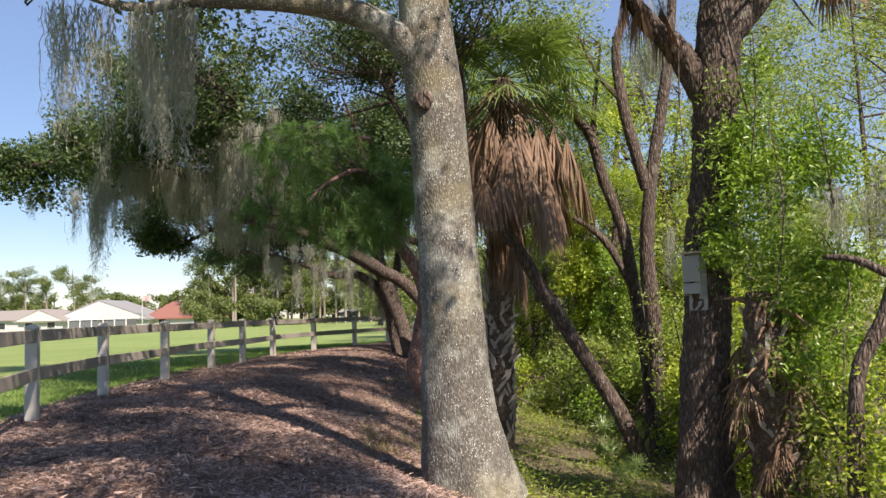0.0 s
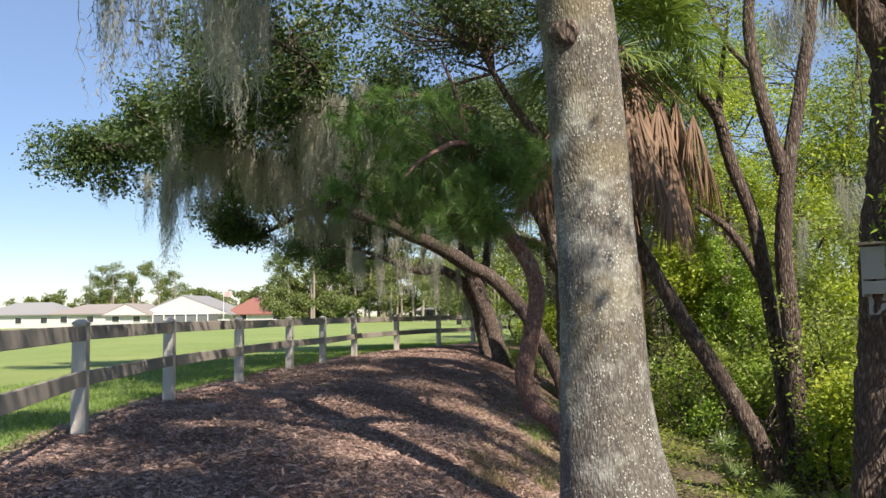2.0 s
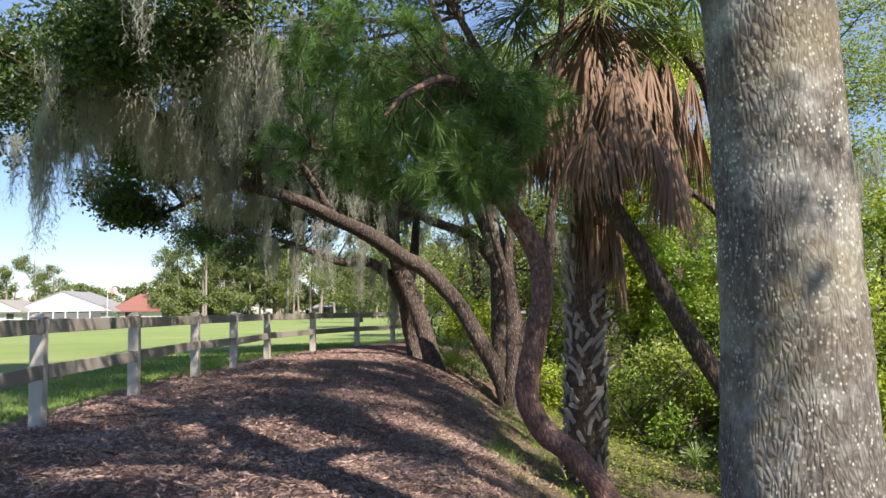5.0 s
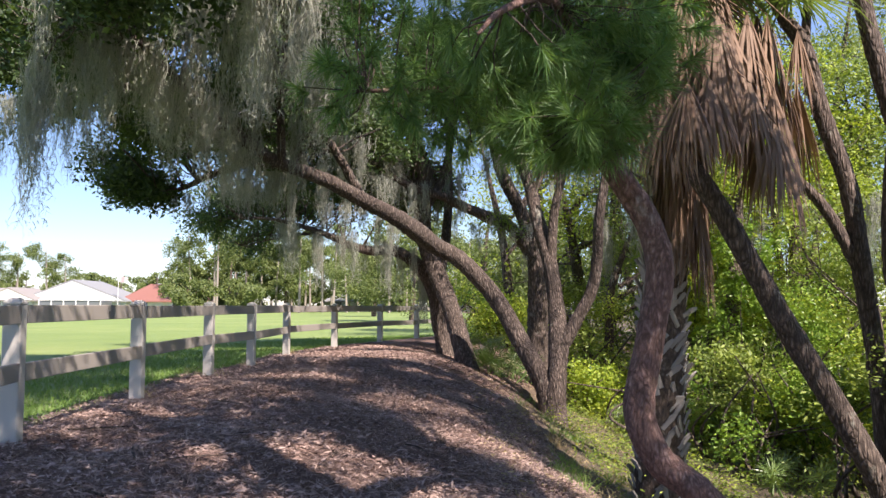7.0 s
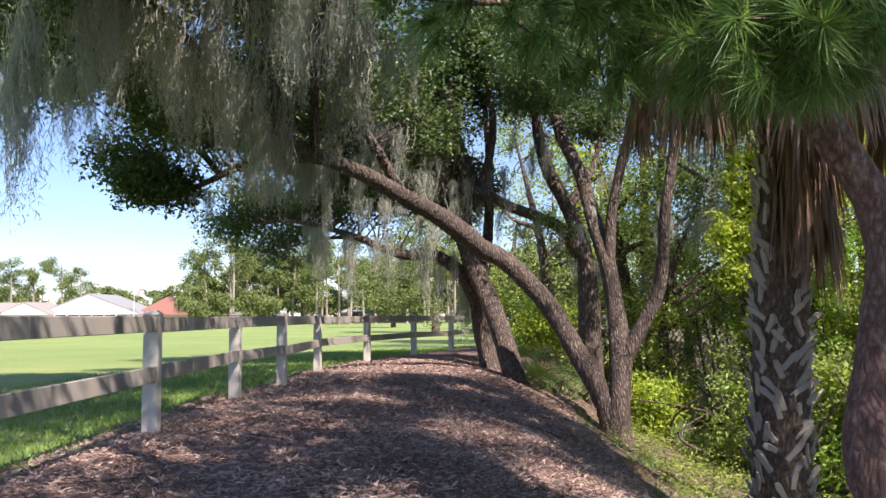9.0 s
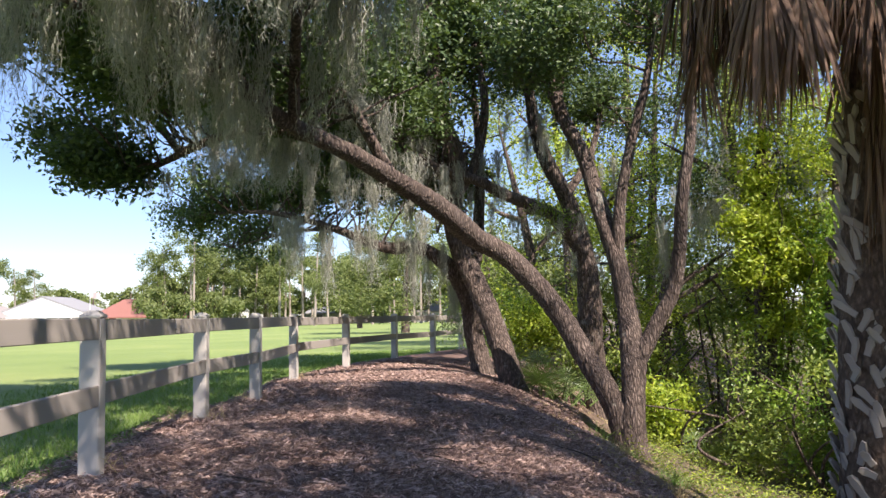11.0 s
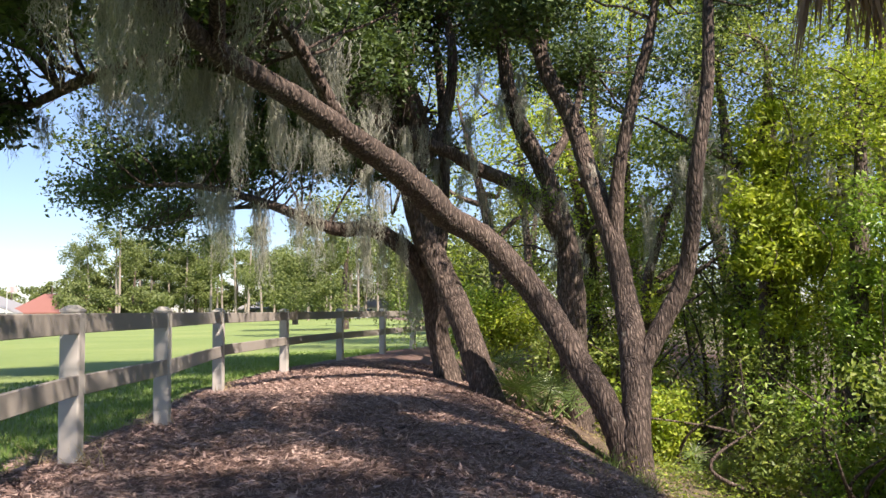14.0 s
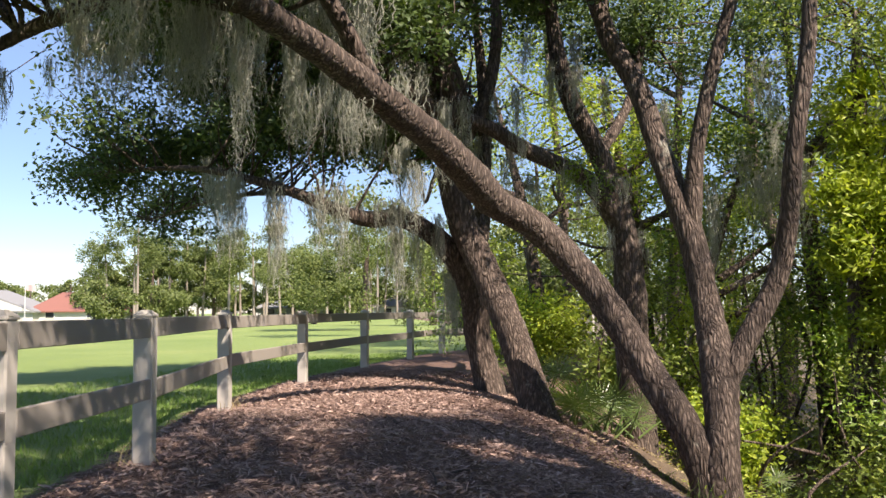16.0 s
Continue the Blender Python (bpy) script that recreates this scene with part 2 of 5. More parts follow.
def tube(points, sides=14, step=0.12, rough=0.06, seed=0, flare=0.0, lump=1.0):
    """A limb along points (x, y, z, radius), uneven like bark, closed at its end."""
    c = spline(points, step)
    n = len(c)
    tang = np.gradient(c[:, :3], axis=0)
    tang /= np.linalg.norm(tang, axis=1)[:, None] + 1e-9
    ref = np.array([0.31, 0.95, 0.05])
    u = np.cross(tang, ref)
    u /= np.linalg.norm(u, axis=1)[:, None]
    v = np.cross(tang, u)
    ang = np.linspace(0, 2 * np.pi, sides, endpoint=False)
    s = np.concatenate([[0], np.cumsum(np.linalg.norm(np.diff(c[:, :3], axis=0), axis=1))])
    rr = np.random.default_rng(seed + 11)
    ph = rr.uniform(0, 6.28, 8)
    rad = np.maximum(c[:, 3], 0.004)[:, None] * np.ones((1, sides))
    wob = (np.sin(3 * ang[None] + s[:, None] * 1.7 + ph[0]) + 0.8 * np.sin(5 * ang[None] - s[:, None] * 2.6 + ph[1]) + 0.7 * np.sin(2 * ang[None] + s[:, None] * 0.9 * lump + ph[2])
           + 0.6 * np.sin(7 * ang[None] + 4.1 * s[:, None] + ph[3]))
    rad = rad * (1 + rough * 0.5 * wob + rough * 0.7 * rr.normal(size=(n, sides)))
    if flare:
        rad = rad * (1 + flare * np.exp(-s[:, None] / 0.35) * (1 + 0.5 * np.sin(4 * ang[None] + ph[4])))
    verts = c[:, None, :3] + rad[..., None] * (np.cos(ang)[None, :, None] * u[:, None] + np.sin(ang)[None, :, None] * v[:, None])
    verts = np.vstack([verts.reshape(-1, 3), c[-1, :3]])
    i = np.arange(n - 1)[:, None] * sides
    j = np.arange(sides)[None]
    k = (j + 1) % sides
    faces = np.stack([i + j, i + k, i + sides + k, i + sides + j], -1).reshape(-1, 4)
    last = (n - 1) * sides
    cap = np.stack([last + np.arange(sides), last + (np.arange(sides) + 1) % sides, np.full(sides, n * sides), np.full(sides, n * sides)], -1)
    cap = cap[:, :3]
    tri = np.vstack([faces[:, [0, 1, 2]], faces[:, [0, 2, 3]], cap])
    return verts, tri


def joined(pieces):
    vs, fs, off = [], [], 0
    for v, f in pieces:
        vs.append(np.asarray(v))
        fs.append(np.asarray(f) + off)
        off += len(v)
    return np.vstack(vs), np.vstack(fs)


def unit(a):
    return a / (np.linalg.norm(a, axis=-1, keepdims=True) + 1e-9)


def leaves(centres, size, r, spread=1.0, width=0.5, droop=0.0):
    """A folded pointed leaf at each centre, turned more or less to the light: four points, two faces."""
    n = len(centres)
    d = unit(r.normal(size=(n, 3)) * np.array([1, 1, 0.75 * spread]) + np.array([0, 0, -droop]))
    facing = unit(r.normal(size=(n, 3)) * 0.75 + np.array([0.2, -0.45, 0.75]))
    w = unit(np.cross(facing, d))
    up = np.cross(d, w)
    L = size * r.uniform(0.6, 1.35, (n, 1))
    a = centres - d * L * 0.5
    tip = centres + d * L * 0.5
    mid = centres + up * L * 0.06
    v = np.stack([a, mid + w * L * width * 0.5, tip, mid - w * L * width * 0.5], 1).reshape(-1, 3)
    i = np.arange(n)[:, None] * 4
    f = np.vstack([i + np.array([[0, 1, 2]]), i + np.array([[0, 2, 3]])])
    return v, f


def twigs_in(blobs, r, hollow=0.45, gap=-0.28):
    """Twig centres spread through ellipsoids (x, y, z, rx, ry, rz, count), fewer at the core, with gaps."""
    out = []
    for x, y, z, a, b, c, n in blobs:
        k = max(9, int(n / 9))
        d = unit(r.normal(size=(k, 3)))
        rad = (hollow + (1 - hollow) * r.random((k, 1))) ** 0.8 * r.uniform(0.7, 1.1, (k, 1))
        core = np.array([x, y, z]) + d * rad * np.array([a, b, c])
        p = core[r.integers(0, k, int(n))] + np.clip(r.normal(size=(int(n), 3)), -1.6, 1.6) * np.array([0.36, 0.36, 0.2]) * min(1.0, (a + b) / 2.4)
        keep = np.array([noise.noise(Vector(q) * 0.75) + 0.5 * noise.noise(Vector(q) * 1.9) > gap for q in p])
        out.append(p[keep])
    return np.vstack(out)


def foliage(tw, per, radius, size, r, width=0.5, flat=0.7, droop=0.0):
    c = np.repeat(tw, per, 0) + np.clip(r.normal(size=(len(tw) * per, 3)), -1.7, 1.7) * radius * np.array([1, 1, flat])
    return leaves(c, size, r, 1.0, width, droop)


def branchlets(tw, limbs, r, share=0.25, thick=0.018):
    """Thin crooked branches from the limbs out to some of the twigs."""
    pts = np.vstack([spline(l, 0.25) for l in limbs])
    chosen = tw[r.random(len(tw)) < share]
    pieces = []
    for k, q in enumerate(chosen):
        d = np.linalg.norm(pts[:, :3] - q, axis=1) + r.uniform(0, 0.5, len(pts))
        b = pts[np.argmin(d)]
        m = (b[:3] + q) / 2 + r.normal(size=3) * 0.14 * np.linalg.norm(q - b[:3])
        length = np.linalg.norm(q - b[:3])
        if length > 4.5:
            continue
        r0 = min(b[3] * 0.7, thick * (0.5 + length * 0.55))
        pieces.append(tube([(*b[:3], r0), (*((b[:3] + m) / 2 + r.normal(size=3) * 0.05), r0 * 0.8), (*m, r0 * 0.6), (*q, 0.004)], 5, 0.3, 0.08, k))
    return joined(pieces)


# ---------- ground ----------
FENCE_POSTS = [(-0.6, -3.2), (-2.0, 0.3), (-3.25, 3.7), (-4.25, 7.6), (-5.19, 10.89), (-5.68, 14.4), (-5.72, 17.7), (-5.74, 21.3), (-5.48, 23.5),
               (-5.41, 27.3), (-4.67, 31.0), (-3.59, 34.75), (-2.43, 37.6), (-1.36, 40.4), (0.4, 43.2), (2.6, 46.0), (5.2, 48.4)]
FX, FY = np.array(FENCE_POSTS).T
SLOPE = np.array([(-400, -1.2), (-120, -0.7), (-60, -0.35), (-20, -0.2), (-4, -0.1), (-1, -0.03), (0, 0.0), (1.2, 0.03), (1.9, 0.02), (2.6, -0.07), (3.2, -0.18), (4.0, -0.40), (4.6, -0.62), (5.2, -0.90),
                  (5.8, -1.25), (6.5, -1.62), (7.4, -1.92), (8, -2.02), (10, -2.2), (14, -2.35), (30, -2.2), (70, -1.4), (400, -1.2)])


def side(x, y):
    """Metres to the wood's side of the fence."""
    fx = np.interp(y, FY, FX)
    g = (np.interp(y + 0.5, FY, FX) - np.interp(y - 0.5, FY, FX))
    return (x - fx) / np.sqrt(1 + g * g)


def ground_z(x, y):
    return np.interp(side(x, y), SLOPE[:, 0], SLOPE[:, 1])


def graded(lo, hi, step, far):
    mid = np.arange(lo, hi, step)
    out, d, p = [], step, 0.0
    while p < far:
        d *= 1.22
        p += d
        out.append(p)
    out = np.array(out)
    return np.concatenate([(lo - out)[::-1], mid, mid[-1] + out])


def ground_material():
    m, nt, bsdf = shader("lawn_mulch_and_wood_floor")
    v = coords(nt)
    at = nt.nodes.new("ShaderNodeAttribute")
    at.attribute_name = "side"
    edge = nt.nodes.new("ShaderNodeMath")
    edge.operation = "MULTIPLY_ADD"
    nt.links.new(noise_tex(nt, v, 3.0, 4, 0.7), edge.inputs[0])
    edge.inputs[1].default_value = 0.9
    nt.links.new(at.outputs["Fac"], edge.inputs[2])
    sh = nt.nodes.new("ShaderNodeMapRange")
    sh.inputs[1].default_value, sh.inputs[2].default_value = -10.0, 10.0
    nt.links.new(edge.outputs[0], sh.inputs[0])
    is_mulch = ramp(nt, sh.outputs[0], [(0.500, (0, 0, 0)), (0.508, (1, 1, 1))])
    is_wood = ramp(nt, sh.outputs[0], [(0.76, (0, 0, 0)), (0.84, (1, 1, 1))])
    n1 = noise_tex(nt, coords(nt, (1, 1.0, 1)), 55.0, 6, 0.75)
    n2 = noise_tex(nt, v, 1.1, 4, 0.6)
    mul = ramp(nt, n1, [(0.25, (0.022, 0.014, 0.012)), (0.5, (0.135, 0.086, 0.070)), (0.66, (0.26, 0.175, 0.145)), (0.8, (0.42, 0.32, 0.27))])
    mul = mixed(nt, n2, mul, mixed(nt, 0.5, mul, (0.13, 0.068, 0.046)))
    gs = ramp(nt, noise_tex(nt, v, 0.12, 5, 0.65), [(0.3, (0.17, 0.245, 0.06)), (0.55, (0.24, 0.31, 0.085)), (0.75, (0.33, 0.355, 0.12))])
    gs = mixed(nt, ramp(nt, noise_tex(nt, v, 30.0, 5, 0.7), [(0.3, (0.45, 0.45, 0.45)), (0.7, (1, 1, 1))]), (0.07, 0.12, 0.025), gs)
    wd = ramp(nt, noise_tex(nt, v, 14.0, 6, 0.7), [(0.3, (0.026, 0.022, 0.013)), (0.5, (0.115, 0.092, 0.056)), (0.68, (0.22, 0.17, 0.105)), (0.8, (0.11, 0.13, 0.042))])
    col = mixed(nt, is_mulch, gs, mixed(nt, is_wood, mul, wd))
    nt.links.new(col, bsdf.inputs["Base Color"])
    bsdf.inputs["Roughness"].default_value = 0.95
    bumped(nt, bsdf, n1, 0.8, 0.03)
    return m


xs, ys = graded(-9, 9, 0.16, 900), graded(-3, 42, 0.16, 1500)
gx, gy = np.meshgrid(xs, ys)
gz = ground_z(gx, gy)
sd = side(gx, gy)
r0 = np.random.default_rng(3)
rug = np.where((sd > -0.3), 0.012, 0.004)
gz = gz + r0.normal(size=gz.shape) * rug + 0.035 * np.sin(gx * 1.9 + 0.6 * gy) * np.cos(gy * 1.3) * (np.abs(sd) < 12) * (sd > 0.3)
nx, ny = len(xs), len(ys)
q = (np.arange(ny - 1)[:, None] * nx + np.arange(nx - 1)[None]).ravel()
ground = smooth(part("ground", (np.stack([gx, gy, gz], -1).reshape(-1, 3), np.stack([q, q + 1, q + nx + 1, q + nx], -1)), ground_material()))
att = ground.data.attributes.new("side", "FLOAT", "POINT")
att.data.foreach_set("value", sd.ravel().astype(np.float32))
tagged(ground, "mown green lawn meeting a brown mulched bank and leafy wood floor", "ground", kind="structure")


def heights(x, y):
    s_ = side(x, y)
    return ground_z(x, y) + 0.035 * np.sin(x * 1.9 + 0.6 * y) * np.cos(y * 1.3) * (np.abs(s_) < 12) * (s_ > 0.3)


# ---------- fence ----------
def box(bm, size, centre, turn=0.0, bevel=0.006):
    m = Matrix.Translation(centre) @ Matrix.Rotation(turn, 4, "Z") @ Matrix.Diagonal((*size, 1))
    vs = bmesh.ops.create_cube(bm, size=1.0, matrix=m)["verts"]
    if bevel:
        es = list({e for v in vs for e in v.link_edges})
        bmesh.ops.bevel(bm, geom=es, offset=bevel, segments=1, affect="EDGES")


def build_fence():
    f = thing("ranch_fence", (*FENCE_POSTS[8], 0.0), "greige painted two-rail ranch fence along the lawn", "fence")
    for i, (x, y) in enumerate(FENCE_POSTS):
        a = FENCE_POSTS[max(i - 1, 0)]
        b = FENCE_POSTS[min(i + 1, len(FENCE_POSTS) - 1)]
        turn = math.atan2(b[1] - a[1], b[0] - a[0]) - math.pi / 2
        bm = bmesh.new()
        box(bm, (0.15, 0.15, 1.5), (x, y, 0.41), turn, 0.01)
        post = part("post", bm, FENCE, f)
        bm = bmesh.new()
        box(bm, (0.158, 0.158, 0.022), (x, y, 1.171), turn, 0.004)
        bmesh.ops.create_cone(bm, cap_ends=True, segments=4, radius1=0.108, radius2=0.045, depth=0.035, matrix=Matrix.Translation((x, y, 1.199)) @ Matrix.Rotation(turn + math.pi / 4, 4, "Z"))
        part("post_cap", bm, FENCE, post)
        if i + 1 < len(FENCE_POSTS):
            c = FENCE_POSTS[i + 1]
            L = math.hypot(c[0] - x, c[1] - y)
            t2 = math.atan2(c[1] - y, c[0] - x) - math.pi / 2
            ox, oy = math.cos(t2) * 0.054, math.sin(t2) * 0.054
            for h, sag in ((1.07, 0.004), (0.60, -0.006)):
                bm = bmesh.new()
                box(bm, (0.04, L - 0.145, 0.155), ((x + c[0]) / 2 + ox, (y + c[1]) / 2 + oy, h + sag * (i % 3)), t2, 0.006)
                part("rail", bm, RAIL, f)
    return f


build_fence()


# ---------- trees ----------
def tree(name, limbs, label, bark, crown=None, leaf=None, per=30, radius=0.17, size=0.075, seed=1, branch_share=0.2, group="", category="tree", sides=16, rough=0.05, flare=0.3, hollow=0.4, width=0.5, slim=1.0, gap=-0.28, flat=0.7, fill=1.0):
    """limbs: the trunk first, then the limbs, each a list of (x, y, z, radius)."""
    r = np.random.default_rng(seed)
    limbs = [[(x, y, z, rad * slim) for x, y, z, rad in l] for l in limbs]
    t = thing(name, limbs[0][0][:3], label, category, group)
    for i, l in enumerate(limbs):
        smooth(part("trunk" if i == 0 else "limb", tube(l, sides if i == 0 else max(8, sides - 4), 0.1, rough, seed * 10 + i, flare if i == 0 else 0.0), bark, t))
    if crown is not None:
        crown = [(*b[:6], b[6] * fill) for b in crown]
        tw = twigs_in(crown, r, hollow, gap)
        if branch_share:
            tagged(smooth(part("branchwork", branchlets(tw, limbs, r, branch_share), bark, t)), kind="stuff")
        tagged(part("crown", foliage(tw, per, radius, size, r, width, flat), leaf, t), kind="stuff")
    return t


# the lichened trunk beside the path
tree("laurel_oak", [
    [(0.30, 8.95, -0.75, 0.50), (0.22, 8.95, -0.40, 0.47), (0.17, 8.95, -0.05, 0.42), (0.12, 8.95, 0.42, 0.365), (0.10, 8.95, 1.18, 0.325), (0.07, 8.95, 1.85, 0.308), (0.02, 8.95, 2.75, 0.297),
     (-0.02, 8.95, 3.45, 0.30), (-0.08, 8.95, 4.05, 0.29), (-0.14, 9.0, 5.2, 0.24), (-0.1, 9.1, 6.8, 0.18), (0.0, 9.2, 8.2, 0.10)],
    [(-0.10, 8.92, 3.80, 0.20), (-0.47, 8.8, 4.17, 0.152), (-0.81, 8.7, 4.34, 0.135), (-1.2, 8.6, 4.40, 0.12), (-1.64, 8.5, 4.42, 0.10), (-2.43, 8.3, 4.38, 0.075), (-2.94, 8.2, 4.28, 0.05), (-3.7, 8.1, 4.5, 0.03)],
    [(-0.05, 9.0, 4.6, 0.17), (0.7, 9.4, 5.4, 0.13), (1.6, 9.6, 6.2, 0.09), (2.6, 9.4, 6.8, 0.05)],
    [(-0.1, 9.05, 5.6, 0.14), (-1.0, 10.2, 6.4, 0.10), (-2.2, 11.8, 6.9, 0.07), (-3.4, 13.2, 7.0, 0.04)],
], "grey lichen-spotted laurel oak trunk rising from the mulch bank", BARK_GREY,
    # wide crown blobs, mostly out of view, placed to shade and dapple the bank
    [(-2.6, 8.6, 5.6, 2.2, 2.0, 0.8, 480), (0.8, 9.6, 7.4, 2.6, 2.8, 1.2, 900), (-2.9, 11.4, 7.4, 2.2, 2.2, 0.9, 460), (-4.8, 6.4, 6.4, 2.0, 2.4, 0.8, 460), (0.8, 5.0, 7.4, 2.6, 2.6, 0.9, 800),
     (-1.6, 2.2, 7.8, 2.4, 2.4, 0.8, 700), (3.6, 8.0, 8.0, 2.2, 2.4, 0.8, 600), (2.4, 1.4, 8.0, 2.4, 2.4, 0.8, 700), (0.8, 13.0, 8.4, 2.4, 2.4, 0.8, 700)], LEAF_OAK, 46, 0.24, 0.105, 2, 0.10, gap=0.14, sides=40, rough=0.018, flare=0.12)

# unseen oak added behind the walk's start, its crown shading the bank
tree("live_oak", [
    [(2.0, -4.6, -0.6, 0.34), (1.8, -4.3, 2.4, 0.28), (1.0, -3.5, 4.8, 0.2), (-0.4, -2.2, 6.2, 0.12), (-2.0, -0.4, 6.9, 0.04)],
    [(1.4, -3.9, 3.8, 0.16), (1.6, -1.6, 5.8, 0.1), (1.4, 0.8, 7.0, 0.04)],
    [(0.4, -2.9, 5.5, 0.12), (-2.2, -2.2, 6.6, 0.08), (-4.2, -0.6, 7.0, 0.03)],
], "unseen live oak added beside the start of the path to shade the mulch", BARK_OAK,
    [(-1.4, -1.8, 6.9, 2.4, 2.2, 0.8, 560), (1.2, 0.6, 7.3, 2.0, 1.8, 0.7, 380), (-3.6, 1.0, 7.2, 1.9, 1.9, 0.7, 380), (0.4, -4.4, 7.2, 2.2, 1.8, 0.8, 300), (3.4, -1.6, 7.6, 2.2, 2.2, 0.8, 420)], LEAF_OAK, 56, 0.22, 0.1, 14, 0.1, gap=0.10)

# the three oaks that meet over the path
tree("live_oak", [
    [(-0.98, 28.95, -0.85, 0.36), (-1.05, 29.0, -0.50, 0.315), (-1.25, 29.3, 0.30, 0.29), (-1.43, 29.5, 0.92, 0.285), (-1.74, 29.8, 1.75, 0.285), (-2.08, 30.0, 2.60, 0.285), (-2.26, 30.0, 3.55, 0.28), (-2.16, 30.0, 4.51, 0.262),
     (-2.44, 30.0, 5.47, 0.24), (-2.62, 30.0, 6.44, 0.2), (-2.6, 30.2, 7.6, 0.14), (-2.7, 30.6, 9.0, 0.06)],
    [(-2.25, 29.6, 3.6, 0.15), (-1.7, 29.8, 4.6, 0.13), (-1.5, 29.9, 5.9, 0.11), (-1.7, 30.0, 7.2, 0.07)],
    [(-2.28, 30.2, 5.0, 0.09), (-3.2, 30.0, 5.6, 0.06), (-4.6, 29.8, 6.4, 0.03)],
], "live oak leaning over the path with dark furrowed bark", BARK_OAK,
    [(-6.6, 30.4, 6.0, 2.0, 1.7, 1.1, 460), (-4.2, 28.6, 5.7, 1.5, 1.4, 0.8, 320), (-3.4, 30.5, 7.6, 3.0, 2.4, 1.6, 700), (-1.4, 31.0, 8.2, 2.4, 2.4, 1.4, 500), (-5.6, 29.6, 6.6, 2.0, 1.8, 1.2, 380), (-4.6, 31.8, 5.4, 2.2, 1.6, 1.4, 800), (-2.8, 32.6, 4.8, 1.8, 1.4, 1.2, 500), (-6.4, 32.6, 4.7, 1.6, 1.4, 1.0, 400)], LEAF_OAK, 46, 0.2, 0.105, 3, 0.2, slim=0.83, flat=0.7, gap=-0.3, fill=0.72, group="oaks over the path", flare=0.2)

tree("live_oak", [
    [(0.86, 27.3, -1.25, 0.33), (0.65, 27.4, -0.68, 0.275), (0.38, 27.5, -0.15, 0.265), (0.10, 27.7, 0.38, 0.26), (-0.39, 27.9, 1.26, 0.255), (-0.96, 27.9, 1.95, 0.25), (-1.46, 27.8, 2.38, 0.245), (-1.93, 27.6, 2.60, 0.25), (-2.26, 27.2, 2.82, 0.27),
     (-2.87, 26.3, 3.16, 0.225), (-3.32, 25.6, 3.34, 0.205), (-3.71, 25.1, 3.50, 0.19), (-4.17, 24.5, 3.69, 0.175), (-4.56, 23.9, 3.78, 0.16), (-4.87, 23.2, 3.82, 0.145), (-5.15, 22.5, 3.9, 0.13), (-5.5, 21.2, 4.1, 0.11), (-5.9, 19.6, 4.5, 0.07), (-6.3, 17.8, 4.9, 0.03)],
    [(-4.7, 23.6, 3.78, 0.11), (-5.6, 23.8, 3.92, 0.09), (-6.4, 24.0, 3.74, 0.08), (-7.0, 24.1, 3.48, 0.06), (-7.7, 24.3, 3.3, 0.02)],
    [(-3.5, 25.4, 3.40, 0.13), (-4.4, 24.8, 4.8, 0.10), (-5.8, 23.4, 5.9, 0.07), (-7.4, 22.2, 6.6, 0.04)],
    [(-4.9, 23.1, 3.80, 0.10), (-4.6, 21.0, 4.7, 0.08), (-4.2, 18.6, 5.3, 0.06), (-3.9, 16.0, 5.4, 0.04), (-4.1, 13.6, 5.2, 0.02)],
    [(-6.2, 18.2, 4.8, 0.026), (-6.7, 17.8, 4.65, 0.02), (-6.95, 17.65, 4.2, 0.014), (-7.05, 17.55, 3.7, 0.006)],
    [(-5.4, 21.6, 4.05, 0.08), (-6.9, 20.6, 4.6, 0.05), (-8.6, 20.4, 5.2, 0.03), (-10.2, 21.0, 5.1, 0.015)],
], "long-limbed live oak arching low over the path and fence", BARK_OAK,
    [(-6.6, 22.2, 5.7, 2.4, 2.4, 1.5, 800), (-4.6, 19.5, 5.9, 2.2, 3.0, 1.2, 560), (-5.8, 23.5, 3.95, 0.8, 0.5, 0.35, 170), (-6.3, 23.2, 4.55, 1.0, 0.8, 0.5, 340), (-5.4, 22.5, 4.7, 0.9, 0.8, 0.5, 280), (-10.6, 22.0, 5.2, 1.5, 1.2, 0.8, 640), (-8.6, 22.0, 5.5, 1.5, 1.5, 1.2, 760), (-7.2, 18.2, 5.0, 1.6, 1.2, 0.7, 560), (-5.6, 16.6, 5.0, 1.2, 1.0, 0.5, 260), (-7.8, 24.3, 3.45, 0.8, 0.55, 0.45, 330), (-8.6, 24.6, 4.3, 0.9, 0.8, 0.55, 330),
     (-4.4, 24.6, 5.6, 1.9, 2.0, 1.0, 400), (-7.0, 21.5, 4.4, 1.3, 1.4, 0.5, 180), (-4.2, 15.8, 5.8, 1.8, 2.2, 0.8, 420), (-8.2, 22.0, 7.3, 1.4, 1.4, 0.8, 260), (-6.4, 26.2, 5.1, 1.6, 1.4, 0.8, 300)], LEAF_OAK, 52, 0.2, 0.105, 4, 0.2, slim=0.83, flat=0.7, gap=0.0, fill=0.72, group="oaks over the path", flare=0.2)

